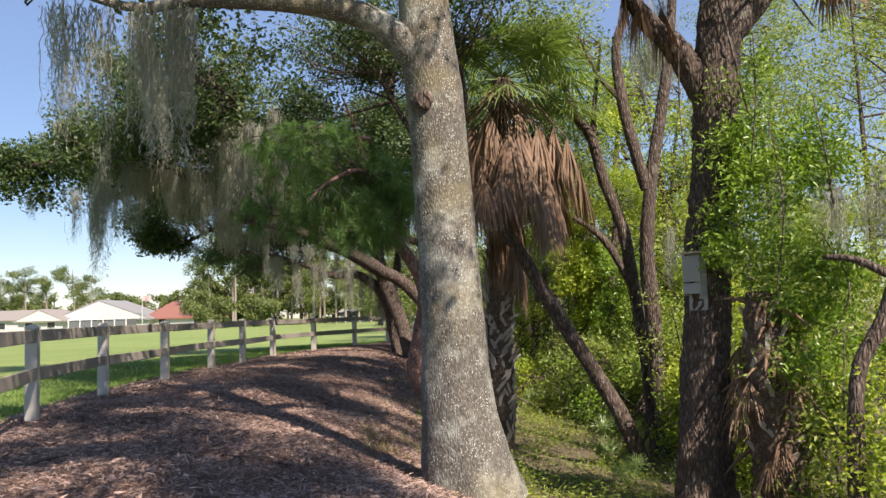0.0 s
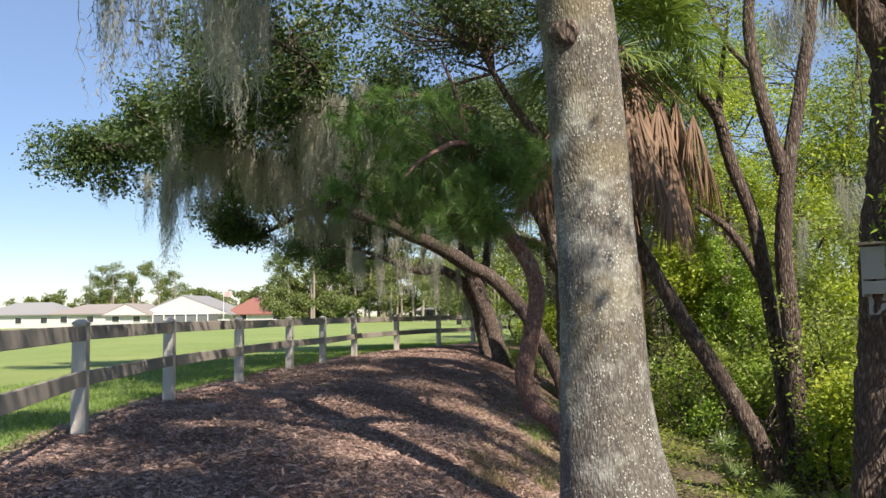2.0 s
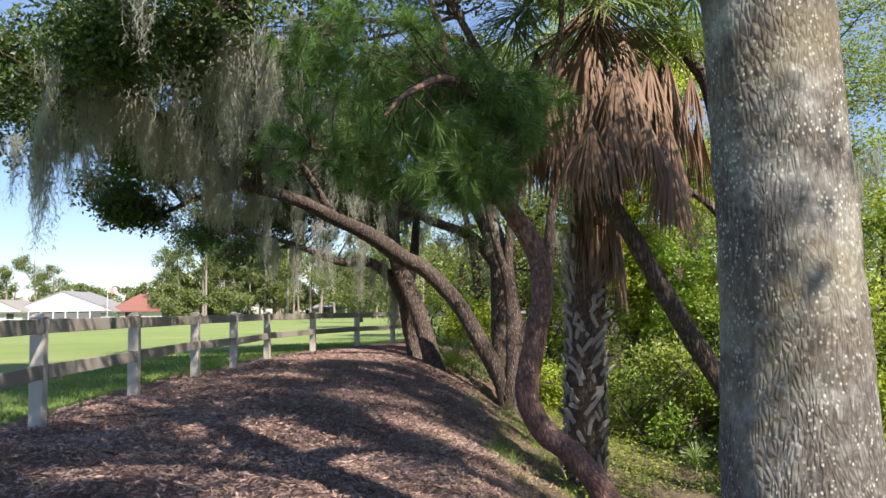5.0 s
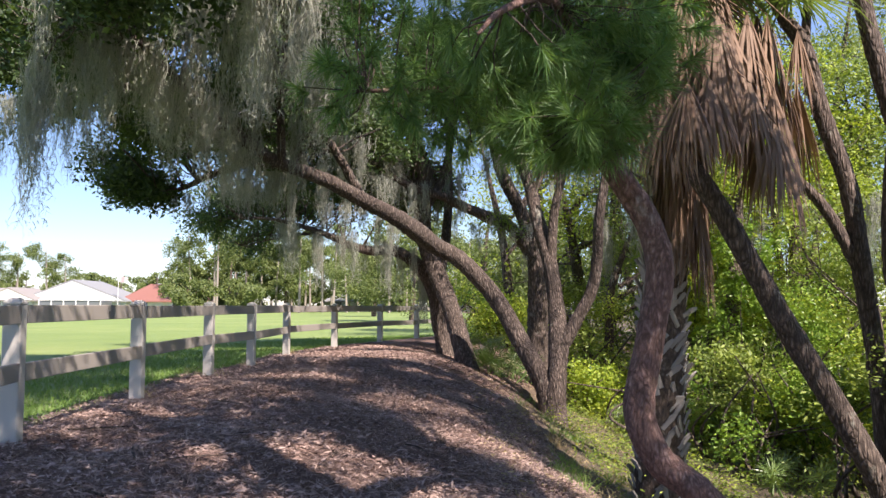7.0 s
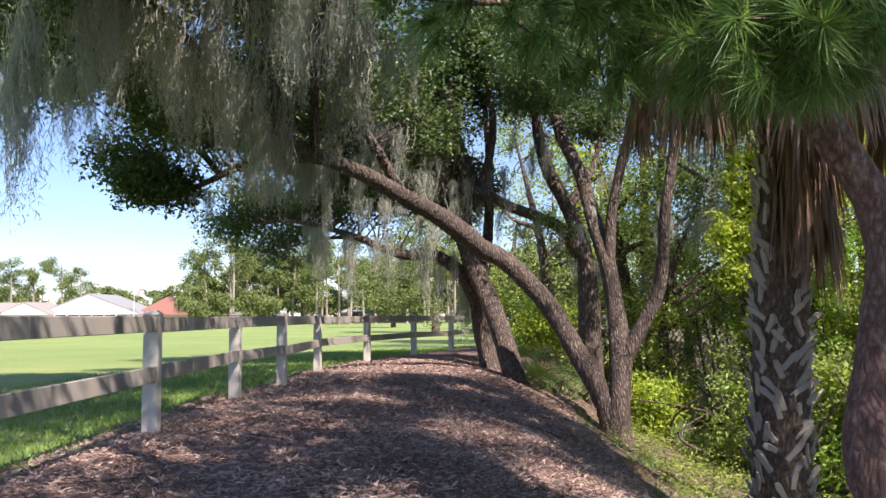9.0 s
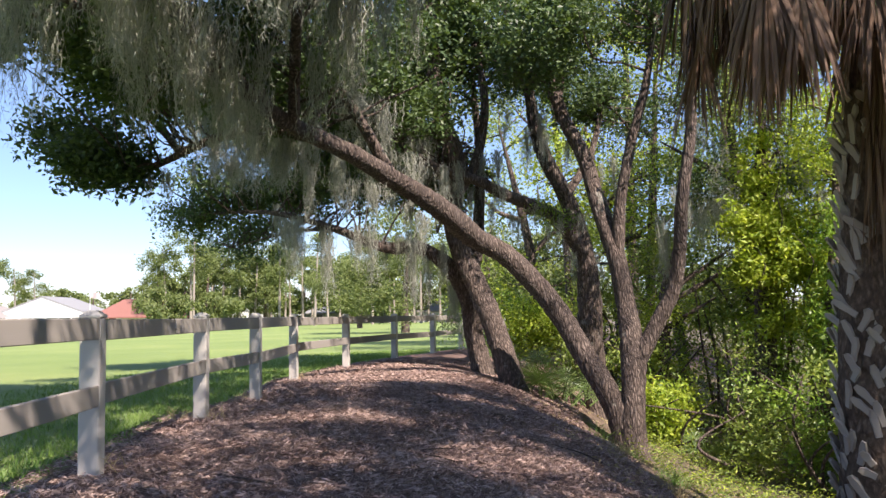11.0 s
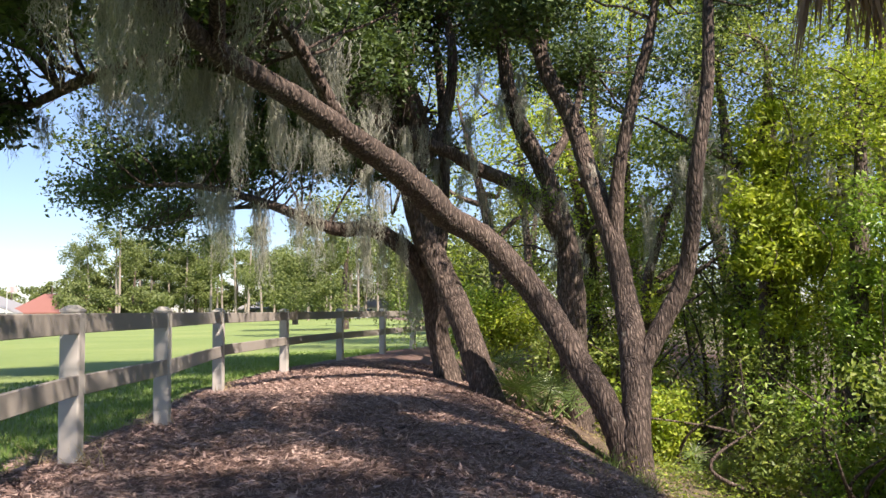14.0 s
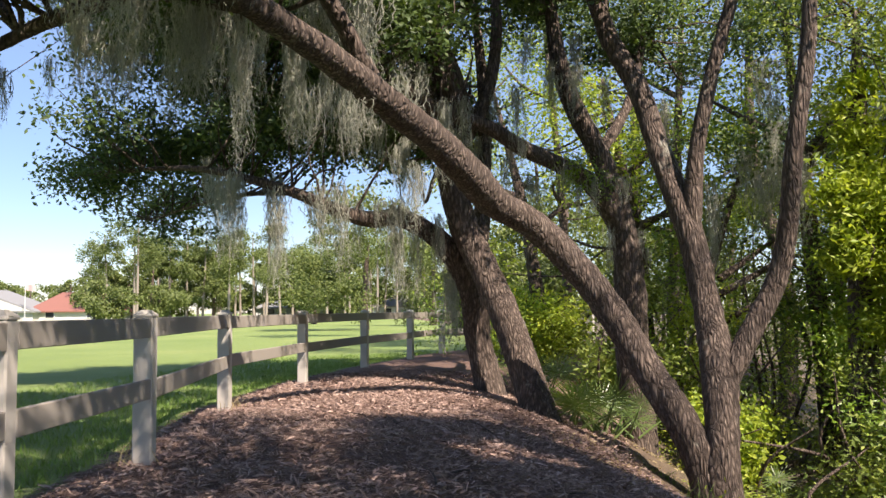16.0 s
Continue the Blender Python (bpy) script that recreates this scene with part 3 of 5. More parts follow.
tree("live_oak", [
    [(0.87, 27.2, -1.75, 0.40), (0.87, 27.2, -1.33, 0.31), (0.94, 27.3, -0.44, 0.275), (1.01, 27.5, 0.38, 0.285), (0.99, 27.8, 1.33, 0.23), (0.88, 28.0, 2.24, 0.225), (0.63, 28.3, 3.29, 0.205), (0.41, 28.6, 4.40, 0.19),
     (0.04, 28.8, 5.25, 0.175), (-0.21, 29.0, 6.14, 0.15), (-0.7, 29.2, 7.1, 0.10), (-1.3, 29.5, 8.2, 0.04)],
    [(1.02, 27.45, 0.10, 0.21), (1.38, 27.4, 0.77, 0.19), (1.77, 27.3, 1.55, 0.17), (1.86, 27.1, 2.32, 0.155), (1.88, 26.9, 3.30, 0.14), (2.04, 26.8, 4.45, 0.125), (2.06, 26.7, 5.36, 0.11), (2.1, 26.7, 6.3, 0.085), (2.2, 26.7, 7.6, 0.03)],
    [(0.90, 28.0, 2.3, 0.16), (0.96, 27.9, 3.31, 0.135), (1.12, 27.8, 4.21, 0.125), (1.32, 27.7, 5.03, 0.112), (1.47, 27.6, 5.67, 0.10), (1.7, 27.5, 7.0, 0.03)],
    [(0.0, 29.2, 5.65, 0.10), (0.1, 29.1, 6.3, 0.08), (-0.05, 29.0, 7.2, 0.05)],
    [(-0.15, 29.25, 6.1, 0.09), (-0.7, 29.1, 6.15, 0.06), (-1.3, 28.9, 6.5, 0.03)],
], "fork-trunked live oak with rough bark at the edge of the bank", BARK_OAK,
    [(0.4, 28.6, 7.6, 2.2, 2.0, 1.3, 420), (2.6, 27.0, 7.0, 1.8, 1.8, 1.4, 300), (-0.6, 27.6, 6.6, 1.4, 1.4, 0.8, 160)], LEAF_OAK, 46, 0.2, 0.105, 5, 0.2, slim=0.83, flat=0.7, gap=-0.3, fill=0.72, group="oaks over the path", flare=0.25)

tree("live_oak", [
    [(-1.52, 30.5, -0.7, 0.33), (-1.56, 30.5, -0.26, 0.29), (-1.76, 30.6, 0.65, 0.262), (-1.90, 30.4, 1.48, 0.25), (-2.35, 30.2, 2.24, 0.21), (-3.02, 30.0, 2.65, 0.175), (-3.59, 29.6, 2.60, 0.15), (-4.12, 29.3, 2.72, 0.12),
     (-5.0, 29.6, 3.1, 0.09), (-6.4, 30.4, 3.5, 0.06), (-8.2, 31.6, 3.6, 0.025)],
    [(-1.88, 30.45, 1.5, 0.2), (-1.6, 31.0, 3.0, 0.17), (-1.5, 31.4, 5.0, 0.13), (-1.6, 31.8, 7.0, 0.08)],
    [(-4.6, 29.5, 3.0, 0.06), (-5.8, 30.8, 3.1, 0.04), (-7.6, 32.6, 2.9, 0.015)],
], "sunlit pale live oak trunk with a low limb over the fence", BARK_OAK,
    [(-6.8, 30.8, 4.3, 1.8, 1.6, 0.9, 330), (-8.4, 32.2, 3.9, 1.1, 1.1, 0.6, 130), (-7.6, 34.5, 3.2, 1.3, 1.2, 0.6, 130), (-4.4, 30.2, 4.2, 1.4, 1.4, 0.8, 200), (-2.0, 32.6, 7.4, 2.2, 2.0, 1.4, 380)], LEAF_OAK, 50, 0.2, 0.095, 6, 0.2, slim=0.83, flat=0.7, gap=-0.3, fill=0.72, group="oaks over the path", flare=0.2)

tree("live_oak", [
    [(1.1, 31.0, -1.6, 0.34), (1.09, 31.0, -0.95, 0.30), (1.0, 31.0, 0.18, 0.30), (0.98, 31.0, 1.49, 0.29), (0.89, 31.0, 2.58, 0.235), (0.57, 31.0, 3.69, 0.205), (0.03, 31.0, 4.80, 0.185), (-0.23, 31.0, 5.69, 0.16), (-0.4, 31.1, 7.2, 0.08)],
    [(0.89, 31.0, 2.45, 0.18), (0.27, 30.7, 3.31, 0.162), (-0.34, 30.4, 3.59, 0.148), (-1.05, 30.0, 3.78, 0.14), (-1.72, 29.6, 4.06, 0.125), (-2.45, 29.3, 4.23, 0.11), (-3.04, 29.0, 4.5, 0.08), (-3.9, 28.4, 5.0, 0.03)],
    [(0.5, 31.0, 3.9, 0.12), (1.2, 31.4, 5.0, 0.09), (1.6, 31.6, 6.4, 0.05)],
], "mossy live oak behind the leaning trunks with fern-clad limb", BARK_OAK,
    [(0.4, 31.6, 7.4, 2.2, 2.0, 1.3, 380), (-3.4, 28.8, 5.6, 1.4, 1.4, 0.8, 200), (2.4, 32.4, 6.4, 1.8, 1.8, 1.2, 240)], LEAF_OAK, 46, 0.2, 0.105, 7, 0.2, slim=0.95, flat=0.7, gap=-0.3, fill=0.72, group="oaks over the path", flare=0.2)

# slender trees below the bank
tree("leaning_tree", [
    [(4.2, 18.2, -2.4, 0.24), (3.72, 18.2, -1.12, 0.205), (3.16, 18.2, -0.11, 0.191), (2.58, 18.2, 0.84, 0.185), (2.0, 18.2, 1.87, 0.171), (1.42, 18.2, 2.84, 0.164), (0.97, 18.2, 3.36, 0.149), (0.38, 18.2, 3.96, 0.135), (-0.5, 18.0, 5.0, 0.09), (-1.2, 17.8, 6.2, 0.05)],
    [(0.2, 18.15, 4.2, 0.08), (0.6, 17.6, 5.4, 0.06), (0.4, 17.0, 6.6, 0.03)],
], "slender grey oak leaning hard over the bank", BARK_OAK, [(-1.2, 17.6, 6.9, 1.8, 1.8, 1.0, 360), (0.6, 17.0, 7.4, 1.6, 1.6, 0.9, 260), (-2.0, 20.0, 7.3, 1.8, 1.6, 0.9, 360)], LEAF_OAK, 26, 0.2, 0.085, 8, 0.15, slim=0.82, flare=0.1)
tree("forked_tree", [
    [(5.1, 19.4, -2.5, 0.26), (4.95, 19.4, -1.6, 0.235), (4.78, 19.4, -0.6, 0.225), (4.73, 19.4, 1.0, 0.215), (4.66, 19.4, 2.4, 0.205), (4.8, 19.4, 3.95, 0.18), (5.05, 19.4, 5.25, 0.165), (5.31, 19.4, 6.7, 0.15), (5.5, 19.4, 8.3, 0.12), (5.6, 19.4, 10.0, 0.05)],
    [(4.72, 19.4, 3.9, 0.17), (4.51, 19.4, 4.72, 0.165), (4.24, 19.4, 5.95, 0.155), (4.17, 19.4, 7.25, 0.13), (4.48, 19.4, 8.3, 0.1), (4.3, 19.4, 9.6, 0.04)],
    [(4.2, 19.4, 6.0, 0.08), (3.7, 19.4, 6.6, 0.06), (3.3, 19.5, 7.6, 0.03)],
], "tall forked grey tree standing below the bank", BARK_OAK, [(5.2, 19.8, 10.0, 2.4, 2.2, 1.4, 260), (3.6, 19.6, 9.0, 1.4, 1.4, 1.0, 120)], LEAF_MID, 26, 0.2, 0.085, 9, 0.15, gap=0.05, slim=0.82, flare=0.15)
tree("forked_tree", [
    [(4.85, 19.9, -2.5, 0.22), (4.75, 19.9, -1.4, 0.19), (4.62, 19.9, 0.3, 0.18), (4.45, 19.9, 1.6, 0.175), (4.25, 19.9, 3.0, 0.165), (3.85, 19.9, 4.2, 0.16), (3.6, 19.9, 5.2, 0.15), (3.2, 19.9, 5.85, 0.12), (2.9, 19.9, 7.0, 0.06)],
    [(4.45, 19.9, 1.6, 0.12), (4.0, 19.9, 2.5, 0.11), (3.6, 19.9, 3.0, 0.09), (3.1, 19.9, 3.35, 0.06)],
    [(3.62, 19.9, 5.1, 0.09), (3.7, 19.9, 6.0, 0.07), (3.9, 19.9, 7.4, 0.03)],
], "slender crooked grey tree beside the forked one", BARK_OAK, [(3.0, 20.2, 8.0, 1.6, 1.6, 1.0, 240)], LEAF_MID, 26, 0.2, 0.085, 10, 0.15, slim=0.82, flare=0.15)

# vine-clad tree with the bat box
tree("vine_clad_tree", [
    [(3.9, 13.3, -2.3, 0.50), (3.93, 13.3, -1.5, 0.42), (3.97, 13.3, -0.57, 0.375), (4.06, 13.3, 0.71, 0.345), (4.13, 13.3, 2.01, 0.34), (4.32, 13.3, 3.32, 0.35), (4.40, 13.3, 4.66, 0.36), (4.5, 13.3, 5.7, 0.33), (4.8, 13.3, 7.2, 0.22), (5.0, 13.3, 9.0, 0.1)],
    [(4.25, 13.3, 4.5, 0.24), (3.75, 13.2, 5.25, 0.19), (3.30, 13.1, 5.7, 0.15), (3.0, 13.0, 6.2, 0.12), (2.6, 12.8, 7.4, 0.06)],
    [(4.5, 13.3, 5.3, 0.2), (5.4, 13.2, 6.3, 0.14), (6.2, 13.0, 7.4, 0.08)],
], "big vine-clad tree with shaggy bark and hanging creepers", BARK_OAK, [(3.2, 13.0, 8.2, 2.2, 2.2, 1.2, 420), (6.0, 12.6, 8.4, 2.4, 2.2, 1.3, 460)], LEAF_OAK, 26, 0.2, 0.09, 11, 0.12, sides=26, rough=0.08)
tree("creeper_tree", [
    [(4.85, 10.4, -2.2, 0.14), (4.95, 10.5, -0.3, 0.1), (5.1, 10.6, 0.43, 0.095), (5.35, 10.6, 0.85, 0.098), (5.55, 10.6, 1.3, 0.10), (5.7, 10.6, 1.95, 0.096), (6.0, 10.6, 2.6, 0.09), (6.6, 10.5, 3.6, 0.06), (7.0, 10.4, 5.0, 0.03)],
    [(5.6, 10.6, 1.5, 0.06), (5.2, 10.8, 1.75, 0.05), (4.9, 11.0, 1.8, 0.03)],
], "thin crooked grey tree reaching out of the thicket", BARK_OAK, [(6.6, 10.4, 4.6, 1.5, 1.5, 1.1, 120)], LEAF_MID, 26, 0.2, 0.07, 12, 0.2)
tree("ivy_tree", [
    [(4.85, 30.3, -2.7, 0.31), (4.82, 30.3, -2.1, 0.26), (4.76, 30.3, -1.0, 0.245), (4.83, 30.3, 0.55, 0.24), (4.84, 30.3, 2.2, 0.215), (4.87, 30.3, 4.0, 0.185), (5.0, 30.4, 5.4, 0.1), (5.0, 30.4, 6.4, 0.04)],
], "straight trunk wrapped in bright climbing vine", BARK_OAK, [(5.0, 30.6, 6.0, 1.6, 1.6, 1.4, 300)], LEAF_MID, 26, 0.2, 0.085, 13, 0.12)
tree("ivy_tree", [
    [(5.45, 28.6, -2.6, 0.3), (5.42, 28.6, -2.0, 0.25), (5.4, 28.6, -1.0, 0.235), (5.5, 28.6, 0.4, 0.21), (5.7, 28.7, 2.0, 0.17), (5.9, 28.8, 4.0, 0.1), (6.0, 29.0, 5.2, 0.03)],
], "dark trunk below the bank half hidden in vine", BARK_OAK, [(6.0, 29.0, 5.0, 1.4, 1.4, 1.2, 240)], LEAF_BRIGHT, 26, 0.2, 0.085, 15, 0.12)
tree("leaning_tree", [
    [(5.75, 27.9, -2.5, 0.2), (5.85, 27.9, -1.8, 0.17), (6.2, 27.9, -0.7, 0.16), (6.8, 28.0, 0.6, 0.14), (7.4, 28.1, 2.2, 0.1), (7.8, 28.2, 4.0, 0.04)],
], "rough brown trunk leaning away into the thicket", BARK_OAK, [(7.8, 28.4, 4.2, 1.4, 1.2, 1.0, 200)], LEAF_BRIGHT, 26, 0.2, 0.085, 16, 0.12)


# ---------- the crooked pine ----------
def needle_tufts(tips, dirs, r, count=60, length=0.24):
    n = len(tips)
    d = unit(np.repeat(dirs, count, 0) * 0.75 + unit(r.normal(size=(n * count, 3))) * 0.9 + np.array([0, 0, -0.12]))
    a = np.repeat(tips, count, 0) - np.repeat(dirs, count, 0) * r.uniform(0, 0.14, (n * count, 1))
    L = length * r.uniform(0.7, 1.15, (n * count, 1))
    w = unit(np.cross(d, r.normal(size=d.shape))) * 0.0042
    end = a + d * L + np.array([0, 0, -1]) * L * 0.18
    v = np.stack([a - w, a + w, end], 1).reshape(-1, 3)
    return v, np.arange(len(v)).reshape(-1, 3)


def build_pine():
    r = np.random.default_rng(21)
    trunk = [(0.35, 13.75, -0.95, 0.20), (0.22, 13.8, -0.62, 0.17), (-0.05, 13.9, -0.28, 0.161), (-0.31, 14.0, -0.08, 0.165), (-0.49, 14.0, 0.32, 0.162), (-0.38, 14.05, 0.91, 0.152), (-0.29, 14.05, 1.48, 0.15), (-0.38, 14.1, 1.89, 0.142),
             (-0.61, 14.1, 2.25, 0.135), (-0.86, 14.1, 2.65, 0.122), (-1.1, 14.1, 3.2, 0.10), (-1.25, 14.1, 3.75, 0.08), (-1.4, 14.1, 4.4, 0.045), (-1.6, 14.1, 4.9, 0.015)]
    trunk = [(x, y, z, rad * 0.76) for x, y, z, rad in trunk]
    limbs = [trunk, [(-0.95, 14.1, 2.85, 0.05), (-1.4, 13.9, 2.95, 0.042), (-2.0, 13.8, 2.9, 0.03), (-2.7, 13.7, 2.85, 0.015)],
             [(-0.9, 14.1, 3.4, 0.05), (-1.3, 13.4, 3.5, 0.04), (-1.7, 12.8, 3.2, 0.025), (-1.9, 12.4, 2.9, 0.012)],
             [(-0.7, 14.1, 2.4, 0.04), (-0.9, 13.7, 2.5, 0.03), (-1.1, 13.2, 2.5, 0.015)],
             [(-1.1, 14.1, 4.1, 0.05), (-2.0, 14.3, 4.4, 0.035), (-3.0, 14.4, 4.3, 0.015)]]
    t = thing("pine_tree", trunk[0][:3], "crooked pine with red flaking bark and drooping needles", "tree")
    for i, l in enumerate(limbs):
        smooth(part("trunk" if i == 0 else "limb", tube(l, 22 if i == 0 else 8, 0.08, 0.045, 60 + i, 0.1 if i == 0 else 0), BARK_PINE, t))
    blobs = [(-2.3, 13.6, 2.95, 1.0, 0.75, 0.6, 62), (-1.6, 13.5, 2.8, 0.9, 0.75, 0.55, 60), (-1.15, 13.4, 2.6, 0.6, 0.5, 0.42, 60), (-1.35, 13.2, 2.42, 0.45, 0.4, 0.26, 28), (-0.55, 13.5, 3.1, 0.4, 0.4, 0.3, 30), (-2.0, 14.0, 3.9, 1.3, 0.9, 0.6, 120),
             (-0.7, 13.7, 3.3, 0.7, 0.6, 0.5, 80), (-1.3, 14.2, 3.4, 0.9, 0.6, 0.5, 90)]
    tips = []
    for x, y, z, a, b, c, n in blobs:
        tips.append(np.array([x, y, z]) + unit(r.normal(size=(n, 3))) * r.random((n, 1)) ** 0.4 * np.array([a, b, c]))
    tips = np.vstack(tips)
    pts = np.vstack([spline(l, 0.2) for l in limbs])
    near = np.array([pts[np.argmin(np.linalg.norm(pts[:, :3] - q, axis=1))][:3] for q in tips])
    dirs = unit(tips - near + r.normal(size=tips.shape) * 0.15)
    tagged(smooth(part("branchwork", joined([tube([(*a, 0.008), (*((a + b) / 2 + r.normal(size=3) * 0.05), 0.006), (*b, 0.004)], 5, 0.2, 0.1, k) for k, (a, b) in enumerate(zip(near, tips))]), BARK_OAK, t)), kind="stuff")
    tagged(part("needles", needle_tufts(tips, dirs, r, 78, 0.25), NEEDLE, t), kind="stuff")


build_pine()


# ---------- palms ----------
def fan(origin, stem_dir, face_up, stem, radius, r, blades=30, droop=0.35, spread=150, wilt=0.0):
    """A fan leaf: a ribbed stem and narrow folded blades round its end. Returns the stem's and the blades' meshes."""
    origin, d = np.array(origin, float), unit(np.array(stem_dir, float))
    up = unit(np.array(face_up, float) - d * np.dot(face_up, d))
    sidev = np.cross(d, up)
    bend = np.array([0, 0, -1.0])
    hub = origin + d * stem + bend * stem * stem * 0.12
    st = tube([(*origin, 0.02), (*(origin + d * stem * 0.5 + bend * stem * stem * 0.03), 0.014), (*hub, 0.009)], 5, 0.25, 0.02, 1)
    vs, fs = [hub], []
    for k in range(blades):
        a = radians(-spread + 2 * spread * (k + 0.5) / blades)
        bd = unit(d * math.cos(a) + sidev * math.sin(a) + up * 0.12 * r.normal())
        bd = unit(bd + bend * wilt + r.normal(size=3) * (0.14 if wilt else 0.0))
        L = radius * (0.75 + 0.25 * math.cos(a * 0.6)) * (r.uniform(0.6, 1.15) if wilt else r.uniform(0.85, 1.08))
        w = unit(np.cross(bd, up + r.normal(size=3) * 0.15)) * 0.013 * (radius / 0.8)
        p1 = hub + bd * L * 0.35 + bend * droop * L * 0.06
        p2 = hub + bd * L * 0.72 + bend * droop * L * 0.28
        p3 = hub + bd * L * (0.98 - 0.1 * droop) + bend * droop * L * 0.75
        o = len(vs)
        vs += [p1 - w, p1 + w, p2 - w * 0.8, p2 + w * 0.8, p3]
        fs += [[0, o, o + 1], [o, o + 2, o + 3], [o, o + 3, o + 1], [o + 2, o + 4, o + 3]]
    return st, (np.vstack(vs), np.array(fs))


def boots(t, path, r, count, length, material, z0, z1):
    """Old leaf bases, split in a Y, each a wedge of its own, criss-crossing up the trunk."""
    meshes = []
    for k in range(4):
        bm = bmesh.new()
        w, h, th = 0.046, length * r.uniform(0.6, 1.15), 0.036
        rows = [(-w * 0.8, w * 0.8, 0.0, 0.0), (-w * 0.75, w * 0.75, h * 0.35, 0.012), (-w * 0.95, w * 0.95, h * 0.7, 0.026), (-w * 0.5, w * 0.5, h, 0.05)]
        rings = [[bm.verts.new((a, -o, z)), bm.verts.new((b, -o, z)), bm.verts.new((b * 0.8, -o - th * 0.7, z)), bm.verts.new((a * 0.8, -o - th * 0.7, z))] for a, b, z, o in rows]
        for p, q_ in zip(rings, rings[1:]):
            for i in range(4):
                bm.faces.new((p[i], p[(i + 1) % 4], q_[(i + 1) % 4], q_[i]))
        bm.faces.new(rings[-1])
        bm.faces.new(rings[0][::-1])
        bmesh.ops.recalc_face_normals(bm, faces=bm.faces)
        me = bpy.data.meshes.new("leaf_base")
        bm.to_mesh(me)
        bm.free()
        me.materials.append(material)
        meshes.append(me)
    c = spline(path, 0.05)
    for k in range(count):
        z = z0 + (z1 - z0) * (k + 0.5) / count
        i = int(np.argmin(np.abs(c[:, 2] - z)))
        a = k * 2.39996
        ob = new("leaf_base", meshes[k % 4])
        ob.parent = t
        rad = c[i, 3] - 0.02
        m = Matrix.Translation(Vector(c[i, :3]) - t.location) @ Matrix.Rotation(a + r.normal() * 0.3, 4, "Z") @ Matrix.Translation((0, -rad, 0)) @ Matrix.Rotation(r.choice([-0.5, 0.5]) + r.normal() * 0.22, 4, "Y") @ Matrix.Rotation(r.normal() * 0.1 + 0.05, 4, "X")
        ob.matrix_basis = m


def build_palm(name, path, label, greens, deads, boot_count, boot_z, seed, green_r=0.95, dead_r=0.85, head_dead_low=1.8):
    r = np.random.default_rng(seed)
    t = thing(name, path[0][:3], label, "palm")
    smooth(part("trunk", tube(path, 20, 0.1, 0.05, seed), BARK_PALM, t))
    boots(t, path, r, boot_count, 0.27, BOOT, *boot_z)
    head = np.array(path[-1][:3])
    for k in range(greens):
        a = k * 2.39996 + 0.4
        el = r.uniform(-0.25, 0.95)
        d = np.array([math.cos(a), math.sin(a), el])
        st, bl = fan(head, d, (0, 0, 1), r.uniform(1.0, 1.7), green_r * r.uniform(0.85, 1.1), r, 50, 0.45, 145)
        fr = part("frond", bl, LEAF_PALM, t)
        smooth(part("stem", st, LEAF_PALM, fr))
    for k in range(deads):
        a = k * 2.39996
        c, sn = math.cos(a), math.sin(a)
        if k < deads * 0.55:
            h = head - np.array([0, 0, r.uniform(0.1, 0.7)])
            d, stem, wilt = np.array([c, sn, r.uniform(-1.15, -0.3)]), r.uniform(0.9, 2.1), 2.6
        else:
            h = head - np.array([0, 0, 0.5 + head_dead_low * (k / deads - 0.55) / 0.45])
            d, stem, wilt = np.array([c * 0.3, sn * 0.3, -0.9]), r.uniform(0.15, 0.4), 3.4
        st, bl = fan(h + 0.15 * np.array([c, sn, 0]), d, (c, sn, 0.6), stem, dead_r * r.uniform(0.85, 1.2), r, 54, 0.35, 110, wilt)
        fr = part("dead_frond", bl, LEAF_DEAD, t, "dry brown hanging fan frond")
        smooth(part("stem", st, LEAF_DEAD, fr))
    for k in range(18):
        a = radians(165 + 7.5 * k)
        c, sn = math.cos(a), math.sin(a)
        st, bl = fan(head - np.array([0, 0, r.uniform(0.6, 1.5)]), (c, sn, r.uniform(-0.75, -0.35)), (c, sn, 0.6), r.uniform(1.2, 2.3), dead_r * r.uniform(0.8, 1.1), r, 54, 0.35, 110, 2.4)
        fr = part("dead_frond", bl, LEAF_DEAD, t, "dry brown hanging fan frond")
        smooth(part("stem", st, LEAF_DEAD, fr))
    return t


BOOT = plain_material("grey_brown_palm_leaf_base", (0.22, 0.19, 0.16), (0.48, 0.44, 0.38), 16.0, 0.85, 0.006, (1, 1, 0.3))
build_palm("cabbage_palm", [(1.15, 19.4, -1.9, 0.36), (1.2, 19.5, -1.0, 0.34), (1.25, 19.5, 0.5, 0.32), (1.3, 19.5, 2.0, 0.30), (1.38, 19.4, 3.8, 0.26), (1.48, 19.2, 6.5, 0.2)],
           "cabbage palm with criss-cross leaf bases and dead frond skirt", 34, 96, 300, (-1.7, 3.4), 31, 1.25, 1.2, 3.0)


